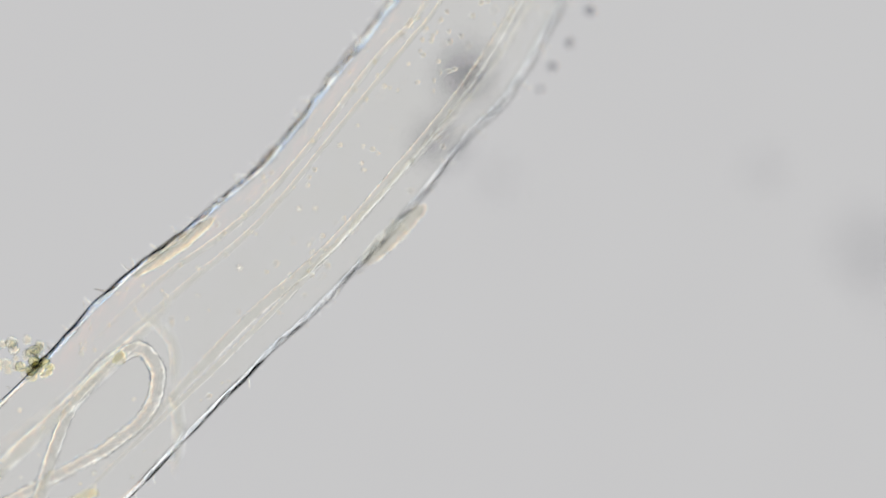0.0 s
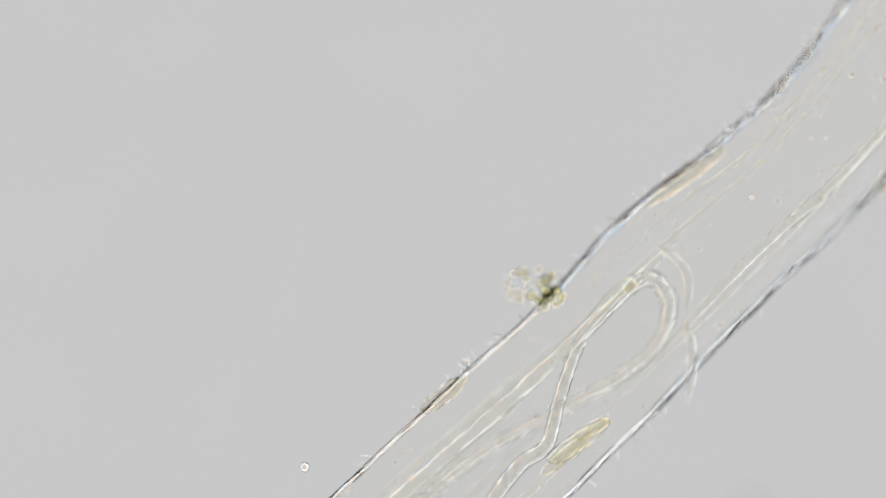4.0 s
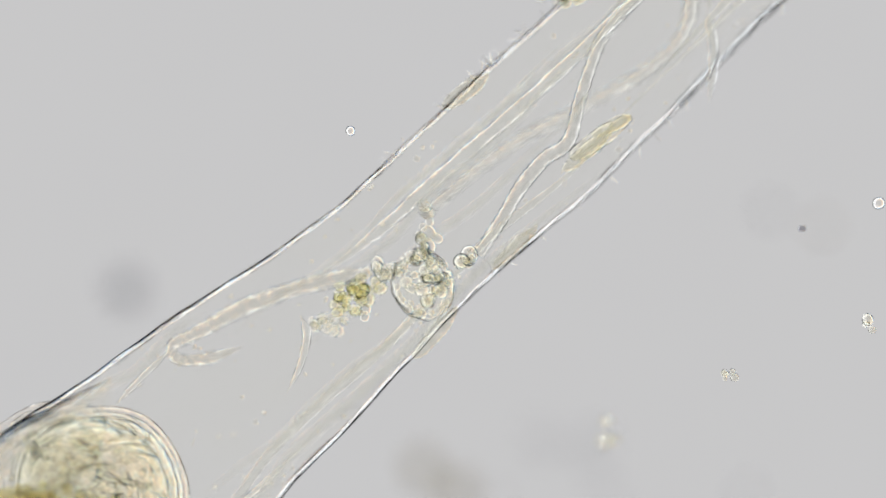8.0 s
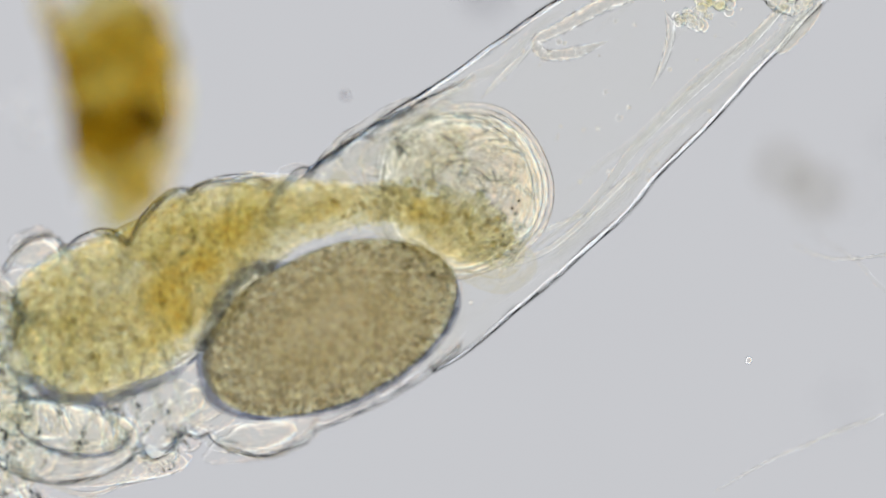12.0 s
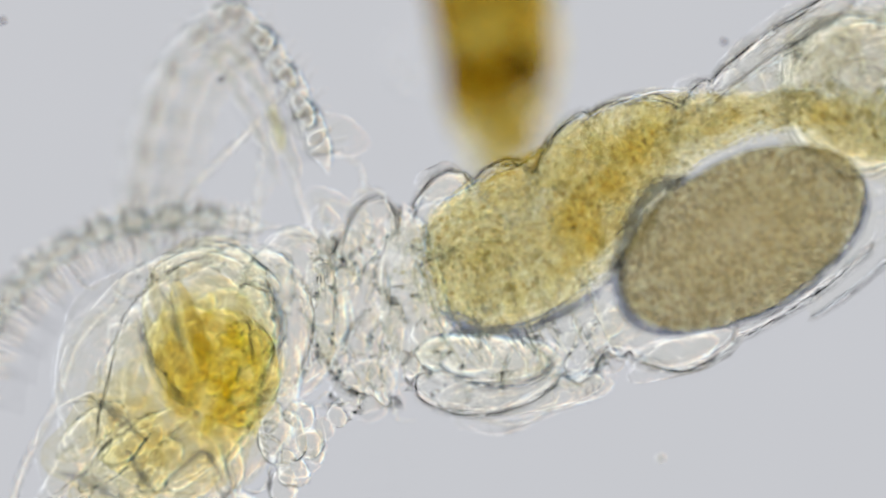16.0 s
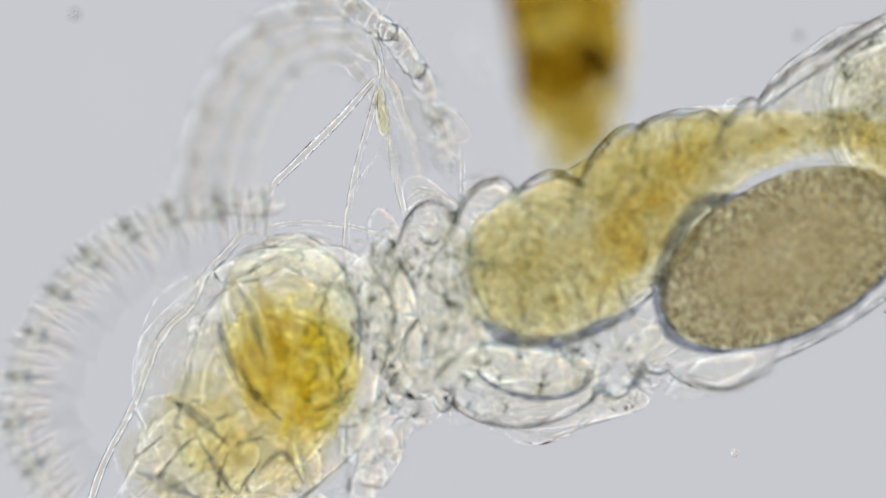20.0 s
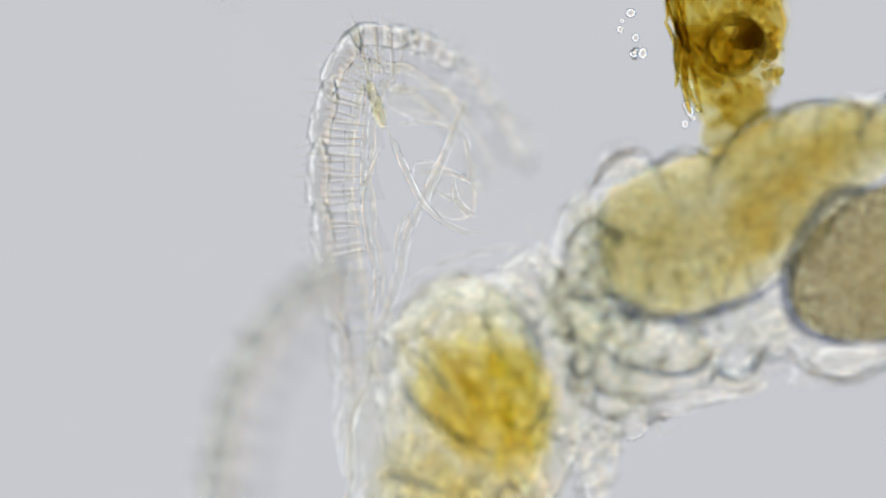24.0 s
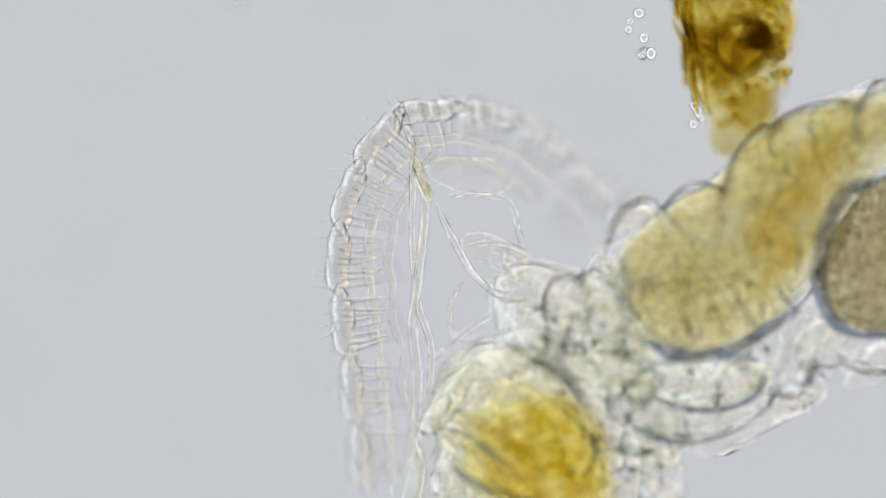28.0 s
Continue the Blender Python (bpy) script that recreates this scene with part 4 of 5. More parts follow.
def rim_piece(label, teeth, tooth, ribs, hairs, inner=True):
    """A stiff piece of a lobe's rim: bands, a veil behind them, ribs and cilia."""
    ob = part("corona_rim", bow(bmesh.new(), RIM, 0, 0.0056), BAND, rotifer, label)
    if inner:
        part("lower_band", bow(bmesh.new(), RIM - 0.0135, -0.003, 0.0026, arc=ARC * 1.05), FAINT_BAND, ob, "pale inner band")
        part("inner_band", bow(bmesh.new(), RIM - 0.0225, -0.006, 0.0019, arc=ARC * 1.1), FAINT_BAND, ob, "thin inner band")
    # membrane strips; their grey tint paints the shade of rims out of focus
    for deep in (0.0, 0.004):
        bm = bmesh.new()
        rows = []
        for i in range(17):
            w = (i / 16 - 0.5) * 0.29
            rows.append([bm.verts.new((r * math.sin(w), r * math.cos(w) - RIM, z - deep)) for r, z in ((RIM + .002, 0.001), (RIM - .006, -.001), (RIM - .016, -.004), (RIM - .027 + .002 * math.sin(9 * w), -.009))])
        for x, y in zip(rows, rows[1:]):
            for k in range(3):
                bm.faces.new((x[k], x[k + 1], y[k + 1], y[k]))
        part("veil", bm, LOBE_SHADE, ob, "thin membrane, tinted grey to paint the lobe's shade")
    for mesh, count, name, r, slant, spread, z in ((tooth, teeth, "cilium", RIM, 8, 4, .001), (RIB, ribs, "rim_rib", RIM, 0, 3, -.002), (HAIR, hairs, "fine_cilium", RIM + .003, 12, 14, -.002), (HAIR, hairs // 2, "fine_cilium", RIM - .013, -160, 16, -.003)):
        for j in range(count):
            w = ((j + 0.5 + rng.uniform(-.12, .12)) / count - 0.5) * 0.30
            c = part(name, mesh, CILIUM, ob)
            c.matrix_basis = Matrix.Translation((r * math.sin(w), r * math.cos(w) - RIM, z)) @ pose(0, 0, 0, 0, rng.uniform(-12, 12), 90 - math.degrees(w) + slant + rng.gauss(0, spread)) @ Matrix.Scale(rng.uniform(.6, 1.0) if mesh is HAIR else rng.uniform(.85, 1.15), 4)
    return ob


upper_rim = [rim_piece("piece of a clear corona rim fringed with cilia", count, STRIPE, ribs, 6) for count, ribs in ((0, 8), (0, 8), (0, 8), (0, 8), (0, 8), (0, 8), (4, 4), (4, 0), (4, 0), (4, 0))]
lower_rim = [rim_piece("piece of a wide corona rim with bar-like cilia", 4, BAR, 0, 0, False) for _ in range(10)]

# struts and plates inside the upper lobe, built round the point where they meet the rim
stay = part("corona_stay", tube([(0, 0, 0, 4), (14, 60, 0, 6), (35, 170, 0, 6), (66, 270, 0, 6), (105, 350, 0, 6), (118, 480, .004, 5)], steps=10, seg=9, wob=0.2, freq=60, taper=0.1), EDGE, rotifer, "clear struts inside the corona lobe")
for pts in (((-60, -80, 0, 4), (-20, -40, 0, 6), (10, 10, 0, 5)), ((55, 80, 0, 4), (100, 140, 0, 6), (160, 205, 0, 6), (230, 230, 0, 5), (275, 222, 0, 3)), ((8, 20, 0, 5), (30, 50, 0, 8), (52, 84, 0, 6)), ((130, 150, .004, 3), (190, 135, .004, 5), (260, 150, .004, 4)),
            ((55, 120, -.002, 3), (45, 200, -.002, 4), (50, 235, -.002, 3)), ((140, 210, 0, 3), (122, 250, 0, 4), (130, 300, 0, 4), (165, 335, 0, 3)), ((65, 80, .003, 3), (110, 62, .003, 4), (185, 60, .003, 4), (215, 110, .003, 5), (235, 165, .003, 3)),
            ((190, 140, .002, 3), (210, 180, .002, 5), (250, 200, .002, 3)), ((150, 170, .002, 3), (200, 180, .002, 4), (240, 205, .002, 3))):
    part("strut", tube(pts, steps=8, seg=8, wob=0.2, freq=60, taper=0.15), EDGE, stay)
part("yellow_plate", ball(P(30, 52, 0), (0.0115, 0.0030, 0.0025), -58, wob=0.25, freq=110, sub=3), YELLOW_PLATE, stay, "small pale yellow plate")
part("granular_plate", ball(P(118, 28, 0.003), (0.0200, 0.0085, 0.0025), 4, wob=0.2, freq=80, sub=4), TISSUE, stay, "clear granular plate")
part("membrane", ball(P(185, 170, 0.002), (0.0170, 0.0110, 0.0025), -20, wob=0.3, freq=70, sub=4), TISSUE, stay, "clear wrinkled membrane")

# ---- loose matter on the slide ----
clump = thing("detritus_clump", "big ragged brown clump of plant detritus on the slide", "detritus", P(-440, 720, -0.016))
part("clump_body", ball(Vector((0, 0.004, 0.036)), (0.024, 0.046, 0.034), 6, wob=0.45, freq=38, sub=5), BROWN, clump, "ragged brown matter")
for u, v, z, a, b, turn in ((0, -50, .045, 70, 60, 0), (-10, 40, .04, 60, 60, 0), (-40, -110, .04, 60, 50, 20), (40, -90, .045, 60, 60, 0), (20, -150, .035, 60, 40, 0), (-60, -20, .05, 34, 90, 8), (70, 0, .045, 40, 70, -10), (10, 110, .04, 60, 70, 0), (40, 160, .035, 44, 46, 0), (5, 195, .036, 36, 46, 10), (-30, 60, .05, 50, 50, 0)):
    part("clump_lump", ball(P(u, v, z), (a * S, b * S, min(a, b) * S * .7), turn, wob=0.5, freq=55, sub=4, seed=u), BROWN, clump, "brown lump")
for i in range(130):
    w, q = rng.uniform(0, 6.28), rng.random() ** 0.5
    u, v = 88 * q * math.cos(w), 150 * q * math.sin(w) - 10
    if i % 3 == 0:
        u, v = rng.gauss(82, 13), rng.uniform(-130, 105)
    part("clump_flake", ball(P(u, v, .050 + rng.uniform(-.012, .008)), (rng.uniform(4, 13) * S, rng.uniform(4, 13) * S, 6 * S), rng.uniform(0, 180), wob=0.7, freq=160, sub=2, seed=i), BROWN_SHARD, clump, "golden-brown flake")
part("clump_core", tube([(16 + 47 * math.cos(q * 0.5236), 40 + 44 * math.sin(q * 0.5236), .05, 10 + 3 * math.sin(3 * q)) for q in range(13)], steps=5, seg=12, wob=0.35, freq=90), CYST, clump, "brown ring-like wall of a cyst")
part("cyst_content", ball(P(14, 44, .05), (0.0105, 0.0100, 0.008), 0, wob=0.35, freq=90, sub=4), BROWN_SHARD, clump, "pale brown grainy content")
for k in (1.0, 0.8, 0.62, 0.45):
    part("dark_patch", ball(P(50, 30, .054), (0.0105 * k, 0.0070 * k, 0.006 * k), -38, wob=0.8, freq=110, sub=3, seed=k), PATCH, clump, "nearly black patch")
# long fibres down one edge, short ones all through
for i in range(46):
    v = rng.uniform(-170, 120)
    u, w, far = (-98 + 0.20 * (v + 60) + rng.gauss(0, 12), rng.gauss(1.36, 0.10), rng.uniform(22, 46)) if i < 26 else (rng.uniform(-70, 95), rng.gauss(1.3, 0.5), rng.uniform(8, 20))
    bend, z = rng.gauss(0, 0.05), .052 + rng.uniform(-.008, .006)
    part("fibre", tube([(u + far * q * math.cos(w + bend * q), v + far * q * math.sin(w + bend * q), z + .0012 * q * rng.uniform(-1, 1), rng.uniform(2.5, 4.5)) for q in range(-2, 3)], steps=5, seg=7, taper=0.12), FIBRE, clump, "golden-brown fibre")
droplets("bubble", 9, P(-158, 25, .055), (0.010, 0.012, 0.004), 0.0018, OIL, clump, "tiny clear bubble")
droplets("bubble", 6, P(-60, 150, .055), (0.006, 0.010, 0.004), 0.0016, OIL, clump, "tiny clear bubble")


def grain(name, label, category, u, v, r, z, material, wob=0.25, lumps=1, group=""):
    """A speck of one or more lumps; soft ones are nested shells that imitate blur out of focus."""
    ob = thing(name, label, category, P(u, v, z), group)
    soft = material in (SOFT_GREY, SOFT_BROWN, FAINT)
    for i in range(6 if soft else lumps):
        at = Vector((rng.uniform(-1, 1), rng.uniform(-1, 1), rng.uniform(-.3, .3))) * (r * S * 0.9 if lumps > 1 else 0)
        q = r * S * (1.15 - 0.17 * i if soft else rng.uniform(0.35, 0.7) if lumps > 1 else 1)
        part("shell" if soft else "lump", ball(at, (q, q * rng.uniform(.75, 1.2), q * 0.9), rng.uniform(0, 180), wob=wob, freq=0.9 / q, sub=3, seed=u + i), material, ob)
    return ob


# grey lumps lying on the slide
for u, v, r, m in ((1769, -532, 46, SOFT_GREY), (1724, -412, 34, SOFT_GREY), (748, 836, 25, SOFT_BROWN), (810, 878, 27, SOFT_BROWN), (215, 515, 28, SOFT_GREY), (1045, 800, 44, FAINT), (2504, -212, 105, FAINT), (2304, -362, 34, FAINT), (1826, -350, 30, FAINT),
                   (878, 891, 10, GREY), (1330, 878, 13, GREY), (1300, 953, 36, FAINT), (1270, 1023, 22, SOFT_GREY), (1075, 880, 32, FAINT), (855, 1253, 32, FAINT), (1370, 1313, 32, SOFT_GREY), (960, 788, 40, FAINT), (-640, 1475, 12, FAINT), (1372, 373, 13, SOFT_GREY), (1464, 401, 13, SOFT_BROWN)):
    grain("slide_speck", "soft grey speck of matter on the slide", "speck", u, v, r, r * S - 0.016, m, group="specks on the slide")
for u, v, r in ((1988, -644, 12), (1952, -587, 11), (1922, -545, 9), (1900, -505, 7)):
    grain("dark_dot", "small dark round dot near the stalk", "speck", u, v, r, 0.068, GREY, 0.1, group="row of dark dots")
for u, v, r in ((-1310, 672, 9), (-34, 710, 8), (-923, 776, 8)):
    grain("floating_speck", "tiny dark speck floating in the water", "speck", u, v, r, 0.124, GREY, 0.15, group="floating specks")
# tuft of grains on the stalk's wall
tuft = thing("grain_tuft", "tuft of yellowish grains stuck to the stalk", "detritus", P(1000, -20, .088))
droplets("tuft_grain", 34, Vector((-0.006, 0.004, 0)), (0.014, 0.009, 0.006), 0.0022, PALE, tuft)
droplets("gold_grain", 14, Vector((0.002, -0.003, 0.004)), (0.008, 0.005, 0.004), 0.0023, GOLD_GRANULE, tuft)

# the heap of grains with threads beside the stalk
heap = thing("grain_heap", "loose heap of green-yellow grains and clear drops", "detritus", P(1030, 955, .080))
droplets("heap_grain", 36, Vector((0, 0, 0.02)), (0.017, 0.011, 0.006), 0.0019, GOLD_GRANULE, heap, "greenish grain")
droplets("heap_grain", 22, Vector((0.002, -0.004, 0.02)), (0.018, 0.013, 0.006), 0.0016, PALE, heap)
droplets("dark_grain", 9, Vector((0, 0.001, 0.021)), (0.014, 0.008, 0.004), 0.0009, DARK, heap, "dark grain")
for u, v, r in ((-42, 60, 10), (-24, 78, 9), (-44, 84, 10), (70, 20, 13)):
    part("oil_drop", ball(P(u, v, .022), (r * S,) * 3, sub=3), OIL if r < 12 else SKIN, heap, "clear round drop")
for pts, r in (([(760, 975, .085), (830, 998, .1), (930, 990, .104), (1080, 965, .104), (1180, 935, .104), (1255, 900, .102)], 3.0), ([(800, 960, .075), (870, 1000, .1), (905, 1040, .104), (950, 1075, .098), (990, 1110, .09)], 4.0),
               ([(770, 1338, .1), (830, 1305, .104), (920, 1273, .102)], 3.0), ([(620, 1410, .098), (740, 1345, .1), (905, 1282, .1)], 3.0)):
    th = thing("thread", "fine clear thread drifting in the water", "thread", P(*pts[0]), "loose threads")
    part("strand", tube([(u, v, z, r * (0.5 if i in (0, len(pts) - 1) else 1)) for i, (u, v, z) in enumerate(pts)], steps=10, seg=8, wob=0.2, freq=80, origin=P(*pts[0])), STRAND if r < 3.5 else SKIN, th)
grain("drop_pair", "pair of pale drops", "speck", 1085, 765, 24, .124, PALE, 0.1, 3)
grain("bright_speck", "tiny bright speck in the water", "speck", 680, 1178, 6, .102, OIL, 0.1)
grain("bright_speck", "tiny bright speck in the water", "speck", -145, 1447, 7, .099, PALE, 0.1)

# specks that drift through the water
drift = [grain("drifting_speck", "small yellowish speck drifting in the water", "speck", 1289, 665, 13, .1, PALE, .2, 5, "drifting specks"),
         grain("drifting_speck", "small bright drop drifting in the water", "speck", 1555, 360, 11, .1, OIL, .1, 1, "drifting specks"),
         grain("drifting_speck", "small clear drop drifting in the water", "speck", 620, 232, 9, .1, OIL, .1, 1, "drifting specks"),
         grain("drifting_speck", "small pale drop drifting in the water", "speck", 1500, 640, 16, .095, PALE, .1, 3, "drifting specks"),
         grain("drifting_speck", "small dark speck drifting in the water", "speck", 1420, 405, 8, .09, GREY, .1, 1, "drifting specks")]


# ---- what moves ----
# seconds, plan place, turn
TRUNK = [(0, -50, 1065, -3), (6, -50, 1065, -3), (7, -55, 1088, -3), (8, -60, 1118, -3), (12, -60, 1120, -3), (12.5, -50, 1110, -2), (14.5, 20, 1075, 8), (15, 45, 1095, 5), (16, 0, 1055, 2), (17, -100, 1120, 0),
         (18, -60, 1130, -2), (19, -60, 1095, 0), (20, -55, 1100, 0), (21, -130, 1130, 0), (23.5, -167, 1140, -8), (24, -102, 1130, -5),
         (25, -22, 1085, 3), (26, -87, 1080, 7), (27, -127, 1090, 8), (28, -77, 1090, 9)]
HEAD = [(0, -850, 1400, 10), (12, -850, 1400, 10), (14.5, -825, 1380, 8), (15, -870, 1355, 5), (16, -935, 1275, 0), (17, -930, 1330, 0), (18, -900, 1360, 0),
        (19, -940, 1300, 0), (20, -925, 1285, 0), (21, -960, 1275, 0), (23.5, -992, 1185, -10), (24, -862, 1380, 20), (25, -817, 1430, 34),
        (26, -762, 1450, 38), (27, -757, 1470, 38), (28, -787, 1480, 38)]
NECK = [(0, -660, 1270, 6), (12, -660, 1270, 6), (14.5, -620, 1260, 8), (15, -640, 1240, 5), (16, -680, 1190, 0), (17, -740, 1235, 0), (18, -710, 1250, -2), (19, -715, 1200, 0), (20, -710, 1205, 0),
        (21, -770, 1225, 0), (23.5, -782, 1200, -4), (24, -662, 1280, 14), (25, -657, 1320, 28), (26, -652, 1330, 32), (27, -647, 1360, 34), (28, -667, 1360, 34)]
COLLAR = [(0, -760, 1345, 8), (12, -760, 1345, 8), (14.5, -735, 1320, 8), (15, -810, 1255, 4), (16, -805, 1195, 0), (17, -880, 1260, 0), (18, -820, 1270, 0), (19, -860, 1220, 0),
          (20, -795, 1245, 0), (21, -815, 1265, 0), (23.5, -812, 1245, -6), (24, -762, 1280, 24), (25, -742, 1265, 55), (26, -722, 1255, 60), (27, -707, 1275, 60), (28, -732, 1265, 60)]
# seconds and the joints between the pieces of each rim: plan place and height
UPPER_RIM = [
    (0, [(-1221, 990, 0.062), (-1190, 865, 0.068), (-1085, 800, 0.078), (-966, 846, 0.094), (-890, 949, 0.098), (-845, 1070, 0.102)]), (12.3, [(-1221, 990, 0.062), (-1190, 865, 0.068), (-1085, 800, 0.078), (-966, 846, 0.094), (-890, 949, 0.098), (-845, 1070, 0.102)]),
    (14.5, [(-951, 920, 0.062), (-920, 795, 0.068), (-815, 730, 0.078), (-696, 776, 0.094), (-620, 879, 0.098), (-575, 1000, 0.102)]),
    (15, [(-1060, 975, 0.062), (-993, 828, 0.068), (-880, 719, 0.078), (-733, 768, 0.094), (-628, 889, 0.098), (-560, 1035, 0.102)]),
    (16, [(-1085, 1055, 0.062), (-1062, 906, 0.068), (-1014, 764, 0.078), (-910, 661, 0.094), (-814, 767, 0.098), (-750, 903, 0.102)]),
    (17, [(-1150, 1060, 0.062), (-1150, 891, 0.068), (-1077, 746, 0.078), (-921, 696, 0.094), (-802, 812, 0.098), (-728, 964, 0.102)]),
    (18, [(-1170, 1040, 0.062), (-1152, 868, 0.068), (-1056, 734, 0.078), (-898, 722, 0.094), (-772, 840, 0.098), (-665, 975, 0.102)]),
    (19, [(-1110, 1060, 0.062), (-1088, 906, 0.068), (-1016, 769, 0.078), (-891, 688, 0.094), (-804, 813, 0.098), (-755, 960, 0.102)]),
    (20, [(-1115, 1015, 0.050), (-1080, 846, 0.056), (-987, 703, 0.066), (-829, 659, 0.082), (-709, 771, 0.106), (-655, 935, 0.124)]),
    (21, [(-1210, 1125, 0.044), (-1146, 948, 0.050), (-1064, 780, 0.060), (-913, 675, 0.076), (-747, 748, 0.098), (-644, 905, 0.112)]),
    (23.5, [(-1052, 1015, 0.064), (-1072, 857, 0.056), (-1052, 699, 0.050), (-962, 572, 0.046), (-825, 630, 0.062), (-762, 775, 0.092)]),
    (24, [(-1102, 1360, 0.061), (-1137, 1153, 0.053), (-1154, 945, 0.047), (-1092, 748, 0.043), (-910, 797, 0.059), (-792, 970, 0.089)]),
    (25, [(-1097, 1510, 0.064), (-1129, 1273, 0.048), (-1148, 1035, 0.042), (-1047, 825, 0.042), (-819, 855, 0.062), (-637, 1010, 0.090)]),
    (26, [(-1032, 1530, 0.074), (-1109, 1310, 0.058), (-1175, 1087, 0.052), (-1083, 889, 0.052), (-856, 918, 0.072), (-670, 1057, 0.100)]),
    (27, [(-1097, 1530, 0.072), (-1151, 1319, 0.056), (-1219, 1112, 0.050), (-1095, 944, 0.050), (-880, 952, 0.070), (-677, 1030, 0.098)]),
    (28, [(-1087, 1540, 0.070), (-1115, 1313, 0.054), (-1134, 1086, 0.048), (-1032, 889, 0.048), (-818, 901, 0.068), (-645, 1050, 0.096)]),
]
LOWER_RIM = [
    (0, [(-850, 1125, 0.134), (-980, 1123, 0.134), (-1110, 1141, 0.134), (-1237, 1170, 0.134), (-1357, 1219, 0.134), (-1470, 1285, 0.134)]), (12.3, [(-850, 1125, 0.134), (-980, 1123, 0.134), (-1110, 1141, 0.134), (-1237, 1170, 0.134), (-1357, 1219, 0.134), (-1470, 1285, 0.134)]),
    (15, [(-580, 1055, 0.134), (-710, 1053, 0.134), (-840, 1071, 0.134), (-967, 1100, 0.134), (-1087, 1149, 0.134), (-1200, 1215, 0.134)]),
    (16, [(-885, 1035, 0.134), (-1011, 1025, 0.134), (-1134, 1051, 0.134), (-1243, 1114, 0.134), (-1323, 1210, 0.134), (-1375, 1325, 0.134)]),
    (17, [(-880, 1044, 0.134), (-1020, 1073, 0.134), (-1151, 1129, 0.134), (-1262, 1218, 0.134), (-1331, 1342, 0.134), (-1368, 1480, 0.134)]),
    (18, [(-840, 1064, 0.134), (-968, 1108, 0.134), (-1097, 1150, 0.134), (-1209, 1222, 0.134), (-1283, 1335, 0.134), (-1325, 1464, 0.134)]),
    (19, [(-1000, 1050, 0.134), (-1132, 1081, 0.134), (-1255, 1137, 0.134), (-1350, 1231, 0.134), (-1400, 1356, 0.134), (-1419, 1490, 0.134)]),
    (20, [(-975, 1013, 0.120), (-1137, 1028, 0.120), (-1280, 1106, 0.120), (-1375, 1238, 0.120), (-1411, 1395, 0.120), (-1335, 1535, 0.120)]),
    (21, [(-1140, 1075, 0.114), (-1255, 1122, 0.114), (-1335, 1216, 0.114), (-1373, 1334, 0.114), (-1362, 1458, 0.114), (-1303, 1565, 0.114)]),
    (23.5, [(-856, 861, 0.097), (-1099, 850, 0.097), (-1327, 921, 0.097), (-1491, 1096, 0.097), (-1507, 1331, 0.097), (-1336, 1493, 0.097)]),
    (24, [(-1122, 1160, 0.094), (-1227, 1235, 0.094), (-1295, 1346, 0.094), (-1326, 1472, 0.094), (-1337, 1601, 0.094), (-1322, 1730, 0.094)]),
    (25, [(-1027, 1510, 0.095), (-1080, 1570, 0.095), (-1097, 1650, 0.095), (-1101, 1732, 0.095), (-1086, 1813, 0.095), (-1057, 1890, 0.095)]),
    (26, [(-1087, 1780, 0.101), (-1140, 1840, 0.101), (-1157, 1920, 0.101), (-1161, 2002, 0.101), (-1146, 2083, 0.101), (-1117, 2160, 0.101)]),
    (28, [(-1087, 1840, 0.101), (-1140, 1900, 0.101), (-1157, 1980, 0.101), (-1161, 2062, 0.101), (-1146, 2143, 0.101), (-1117, 2220, 0.101)]),
]
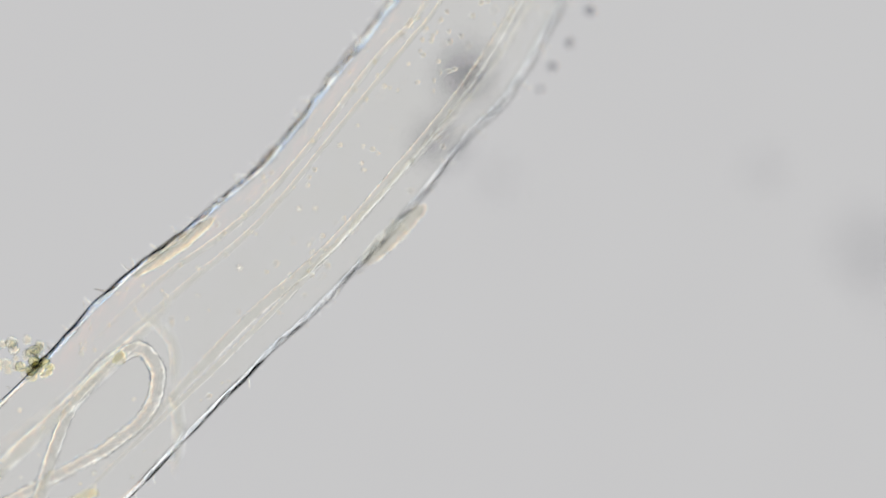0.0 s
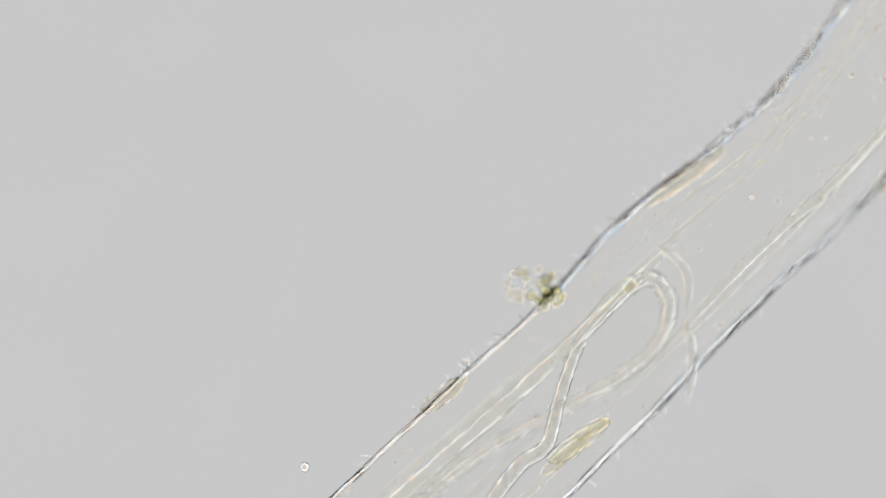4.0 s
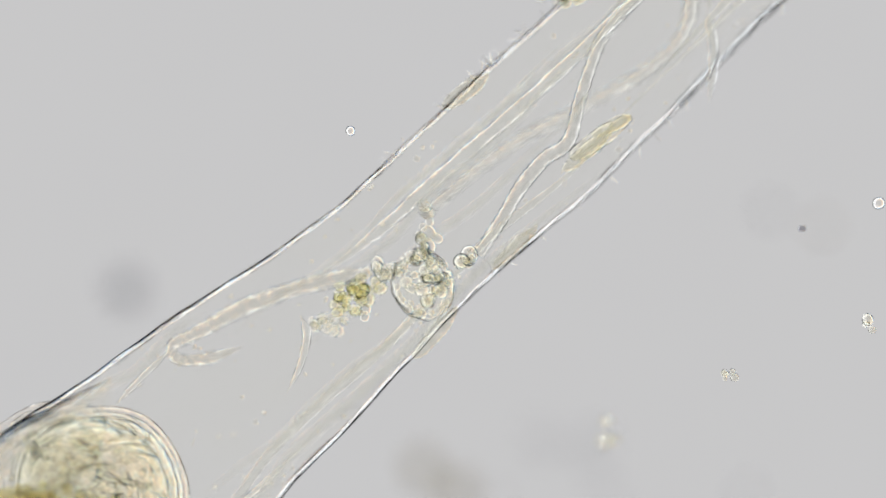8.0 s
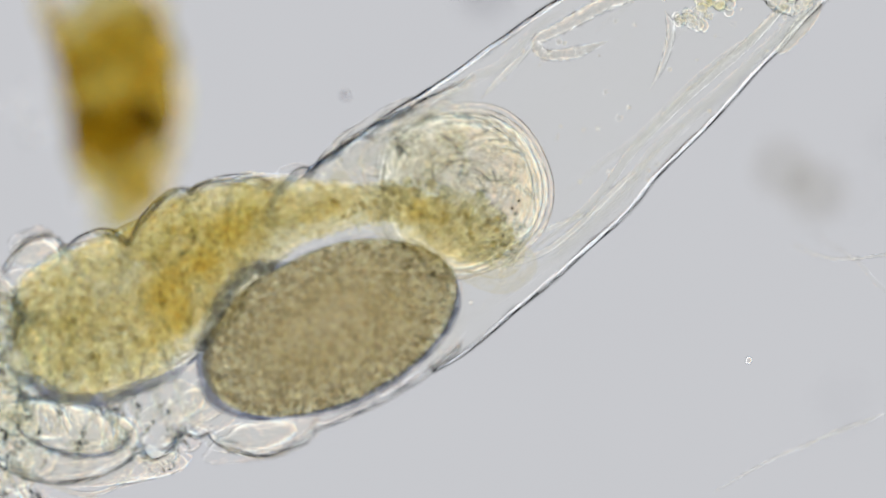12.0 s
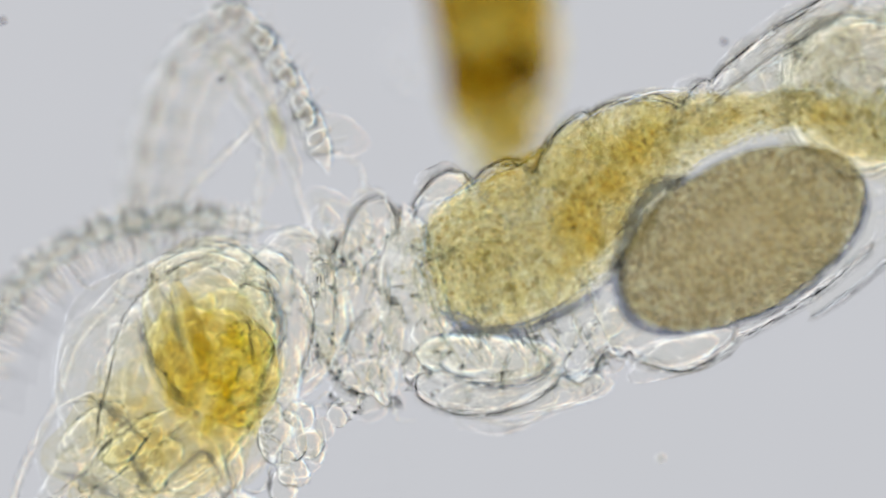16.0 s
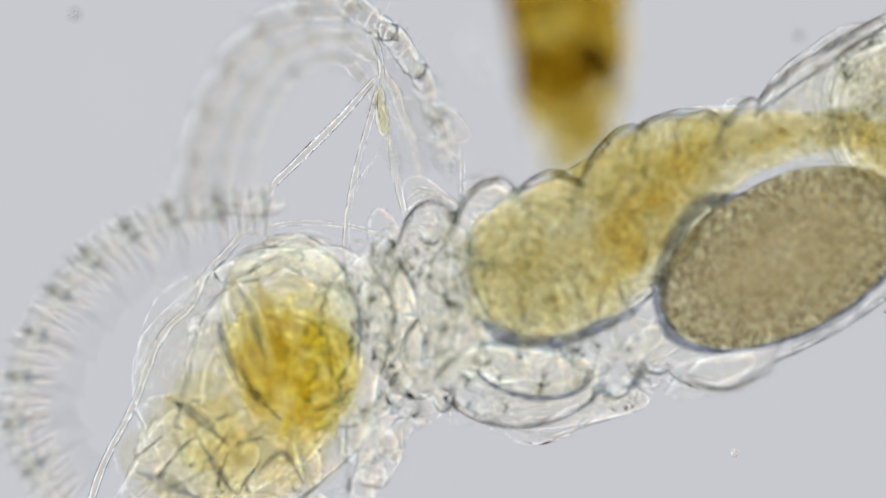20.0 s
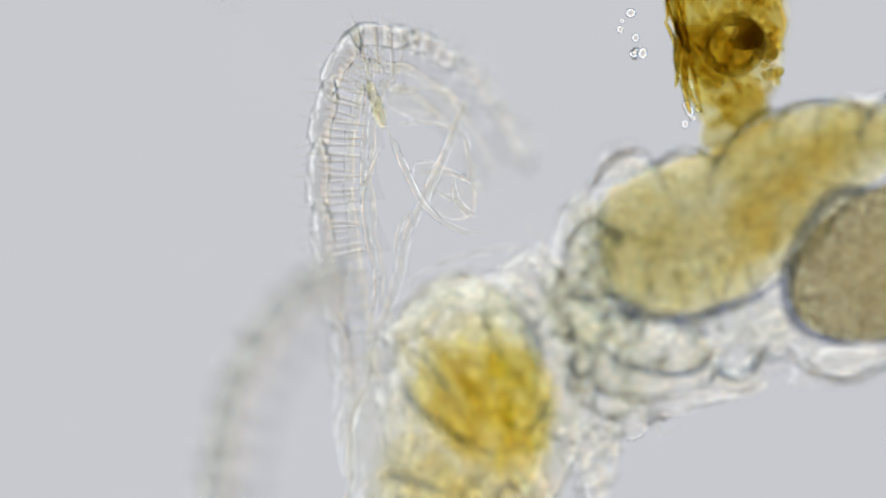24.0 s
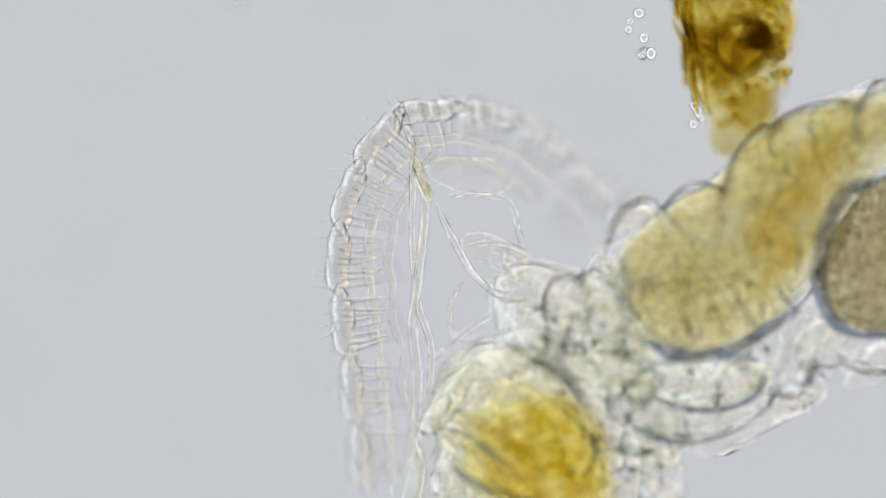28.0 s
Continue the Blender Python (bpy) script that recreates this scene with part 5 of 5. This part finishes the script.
# seconds, plan place, height, turn
STAY = [
    (0, -980, 895, 0.090, -20), (12.3, -980, 895, 0.090, -20),
    (15, -710, 825, 0.090, -20),
    (16, -835, 805, 0.094, -20),
    (17, -840, 820, 0.093, -22),
    (18, -800, 830, 0.091, -22),
    (19, -840, 800, 0.093, -22),
    (20, -773, 785, 0.098, -26),
    (21, -770, 805, 0.092, -24),
    (23.5, -972, 665, 0.042, -15),
    (24, -1072, 810, 0.043, -14),
    (25, -1027, 915, 0.040, -9),
    (26, -1084, 970, 0.052, 0),
    (27, -1102, 1068, 0.048, 0),
    (28, -1009, 942, 0.046, -11),
]
DRIFT = [[(0, 700, 1100), (5.5, 1020, 830), (6, 1091, 799), (6.5, 1163, 777), (7, 1197, 747), (7.5, 1250, 704), (8, 1289, 665), (8.5, 1329, 631), (9, 1340, 619), (9.5, 1366, 602), (10, 1382, 594), (10.5, 1421, 575), (11, 1438, 586), (28, 1700, 500)],
         [(0, 1100, 600), (5.5, 1271, 536), (6, 1317, 522), (7, 1443, 465), (8, 1555, 360), (10, 1800, 180), (28, 2000, 100)],
         [(0, 560, 300), (5.5, 589, 273), (6, 595, 264), (7, 615, 245), (8, 620, 232), (9, 621, 228), (28, 640, 180)],
         [(0, 1100, 900), (7, 1415, 675), (8, 1535, 580), (9, 1640, 500), (28, 2000, 300)],
         [(0, 1300, 560), (8, 1420, 405), (9, 1490, 350), (11, 1600, 290), (28, 1900, 200)]]


def sink(t):
    """Lowers the fore end between 21 and 24 seconds, fitted to what the camera has in focus."""
    return 0.046 * min(max((t - 21) / 3, 0), 1)


def rim_pose(a, b, turn):
    """The pose of a rim piece that spans two joints and bulges outwards."""
    a, b = P(*a), P(*b)
    along = (b - a).normalized() * turn
    out = Vector((0, 0, 1)).cross(along).normalized()
    bulge = RIM * (1 - math.cos(ARC / 2)) * 0.6
    up = along.cross(out)
    m = Matrix((along, out, up)).transposed().to_4x4()
    return Matrix.Translation((a + b) / 2 + out * bulge) @ m


def motions():
    for ob, z, rows in ((trunk, 0.100, TRUNK), (head, 0.105, HEAD), (neck, 0.100, NECK), (collar, 0.102, COLLAR)):
        walk(ob, [(t, Matrix.Translation(P(u, v, z - sink(t))) @ pose(0, 0, 0, 0, 0, a)) for t, u, v, a in rows])
    for pieces, rows, turn in ((upper_rim, UPPER_RIM, 1), (lower_rim, LOWER_RIM, -1)):
        for i, ob in enumerate(pieces):
            walk(ob, [(t, rim_pose(*spline(joints, 2)[i:i + 2], turn)) for t, joints in rows])
    walk(stay, [(t, Matrix.Translation(P(u, v, z)) @ pose(0, 0, 0, 0, 0, a)) for t, u, v, z, a in STAY])
    for ob, rows in zip(drift, DRIFT):
        walk(ob, [(t, Matrix.Translation(P(u, v, 0.1))) for t, u, v in rows])


motions()
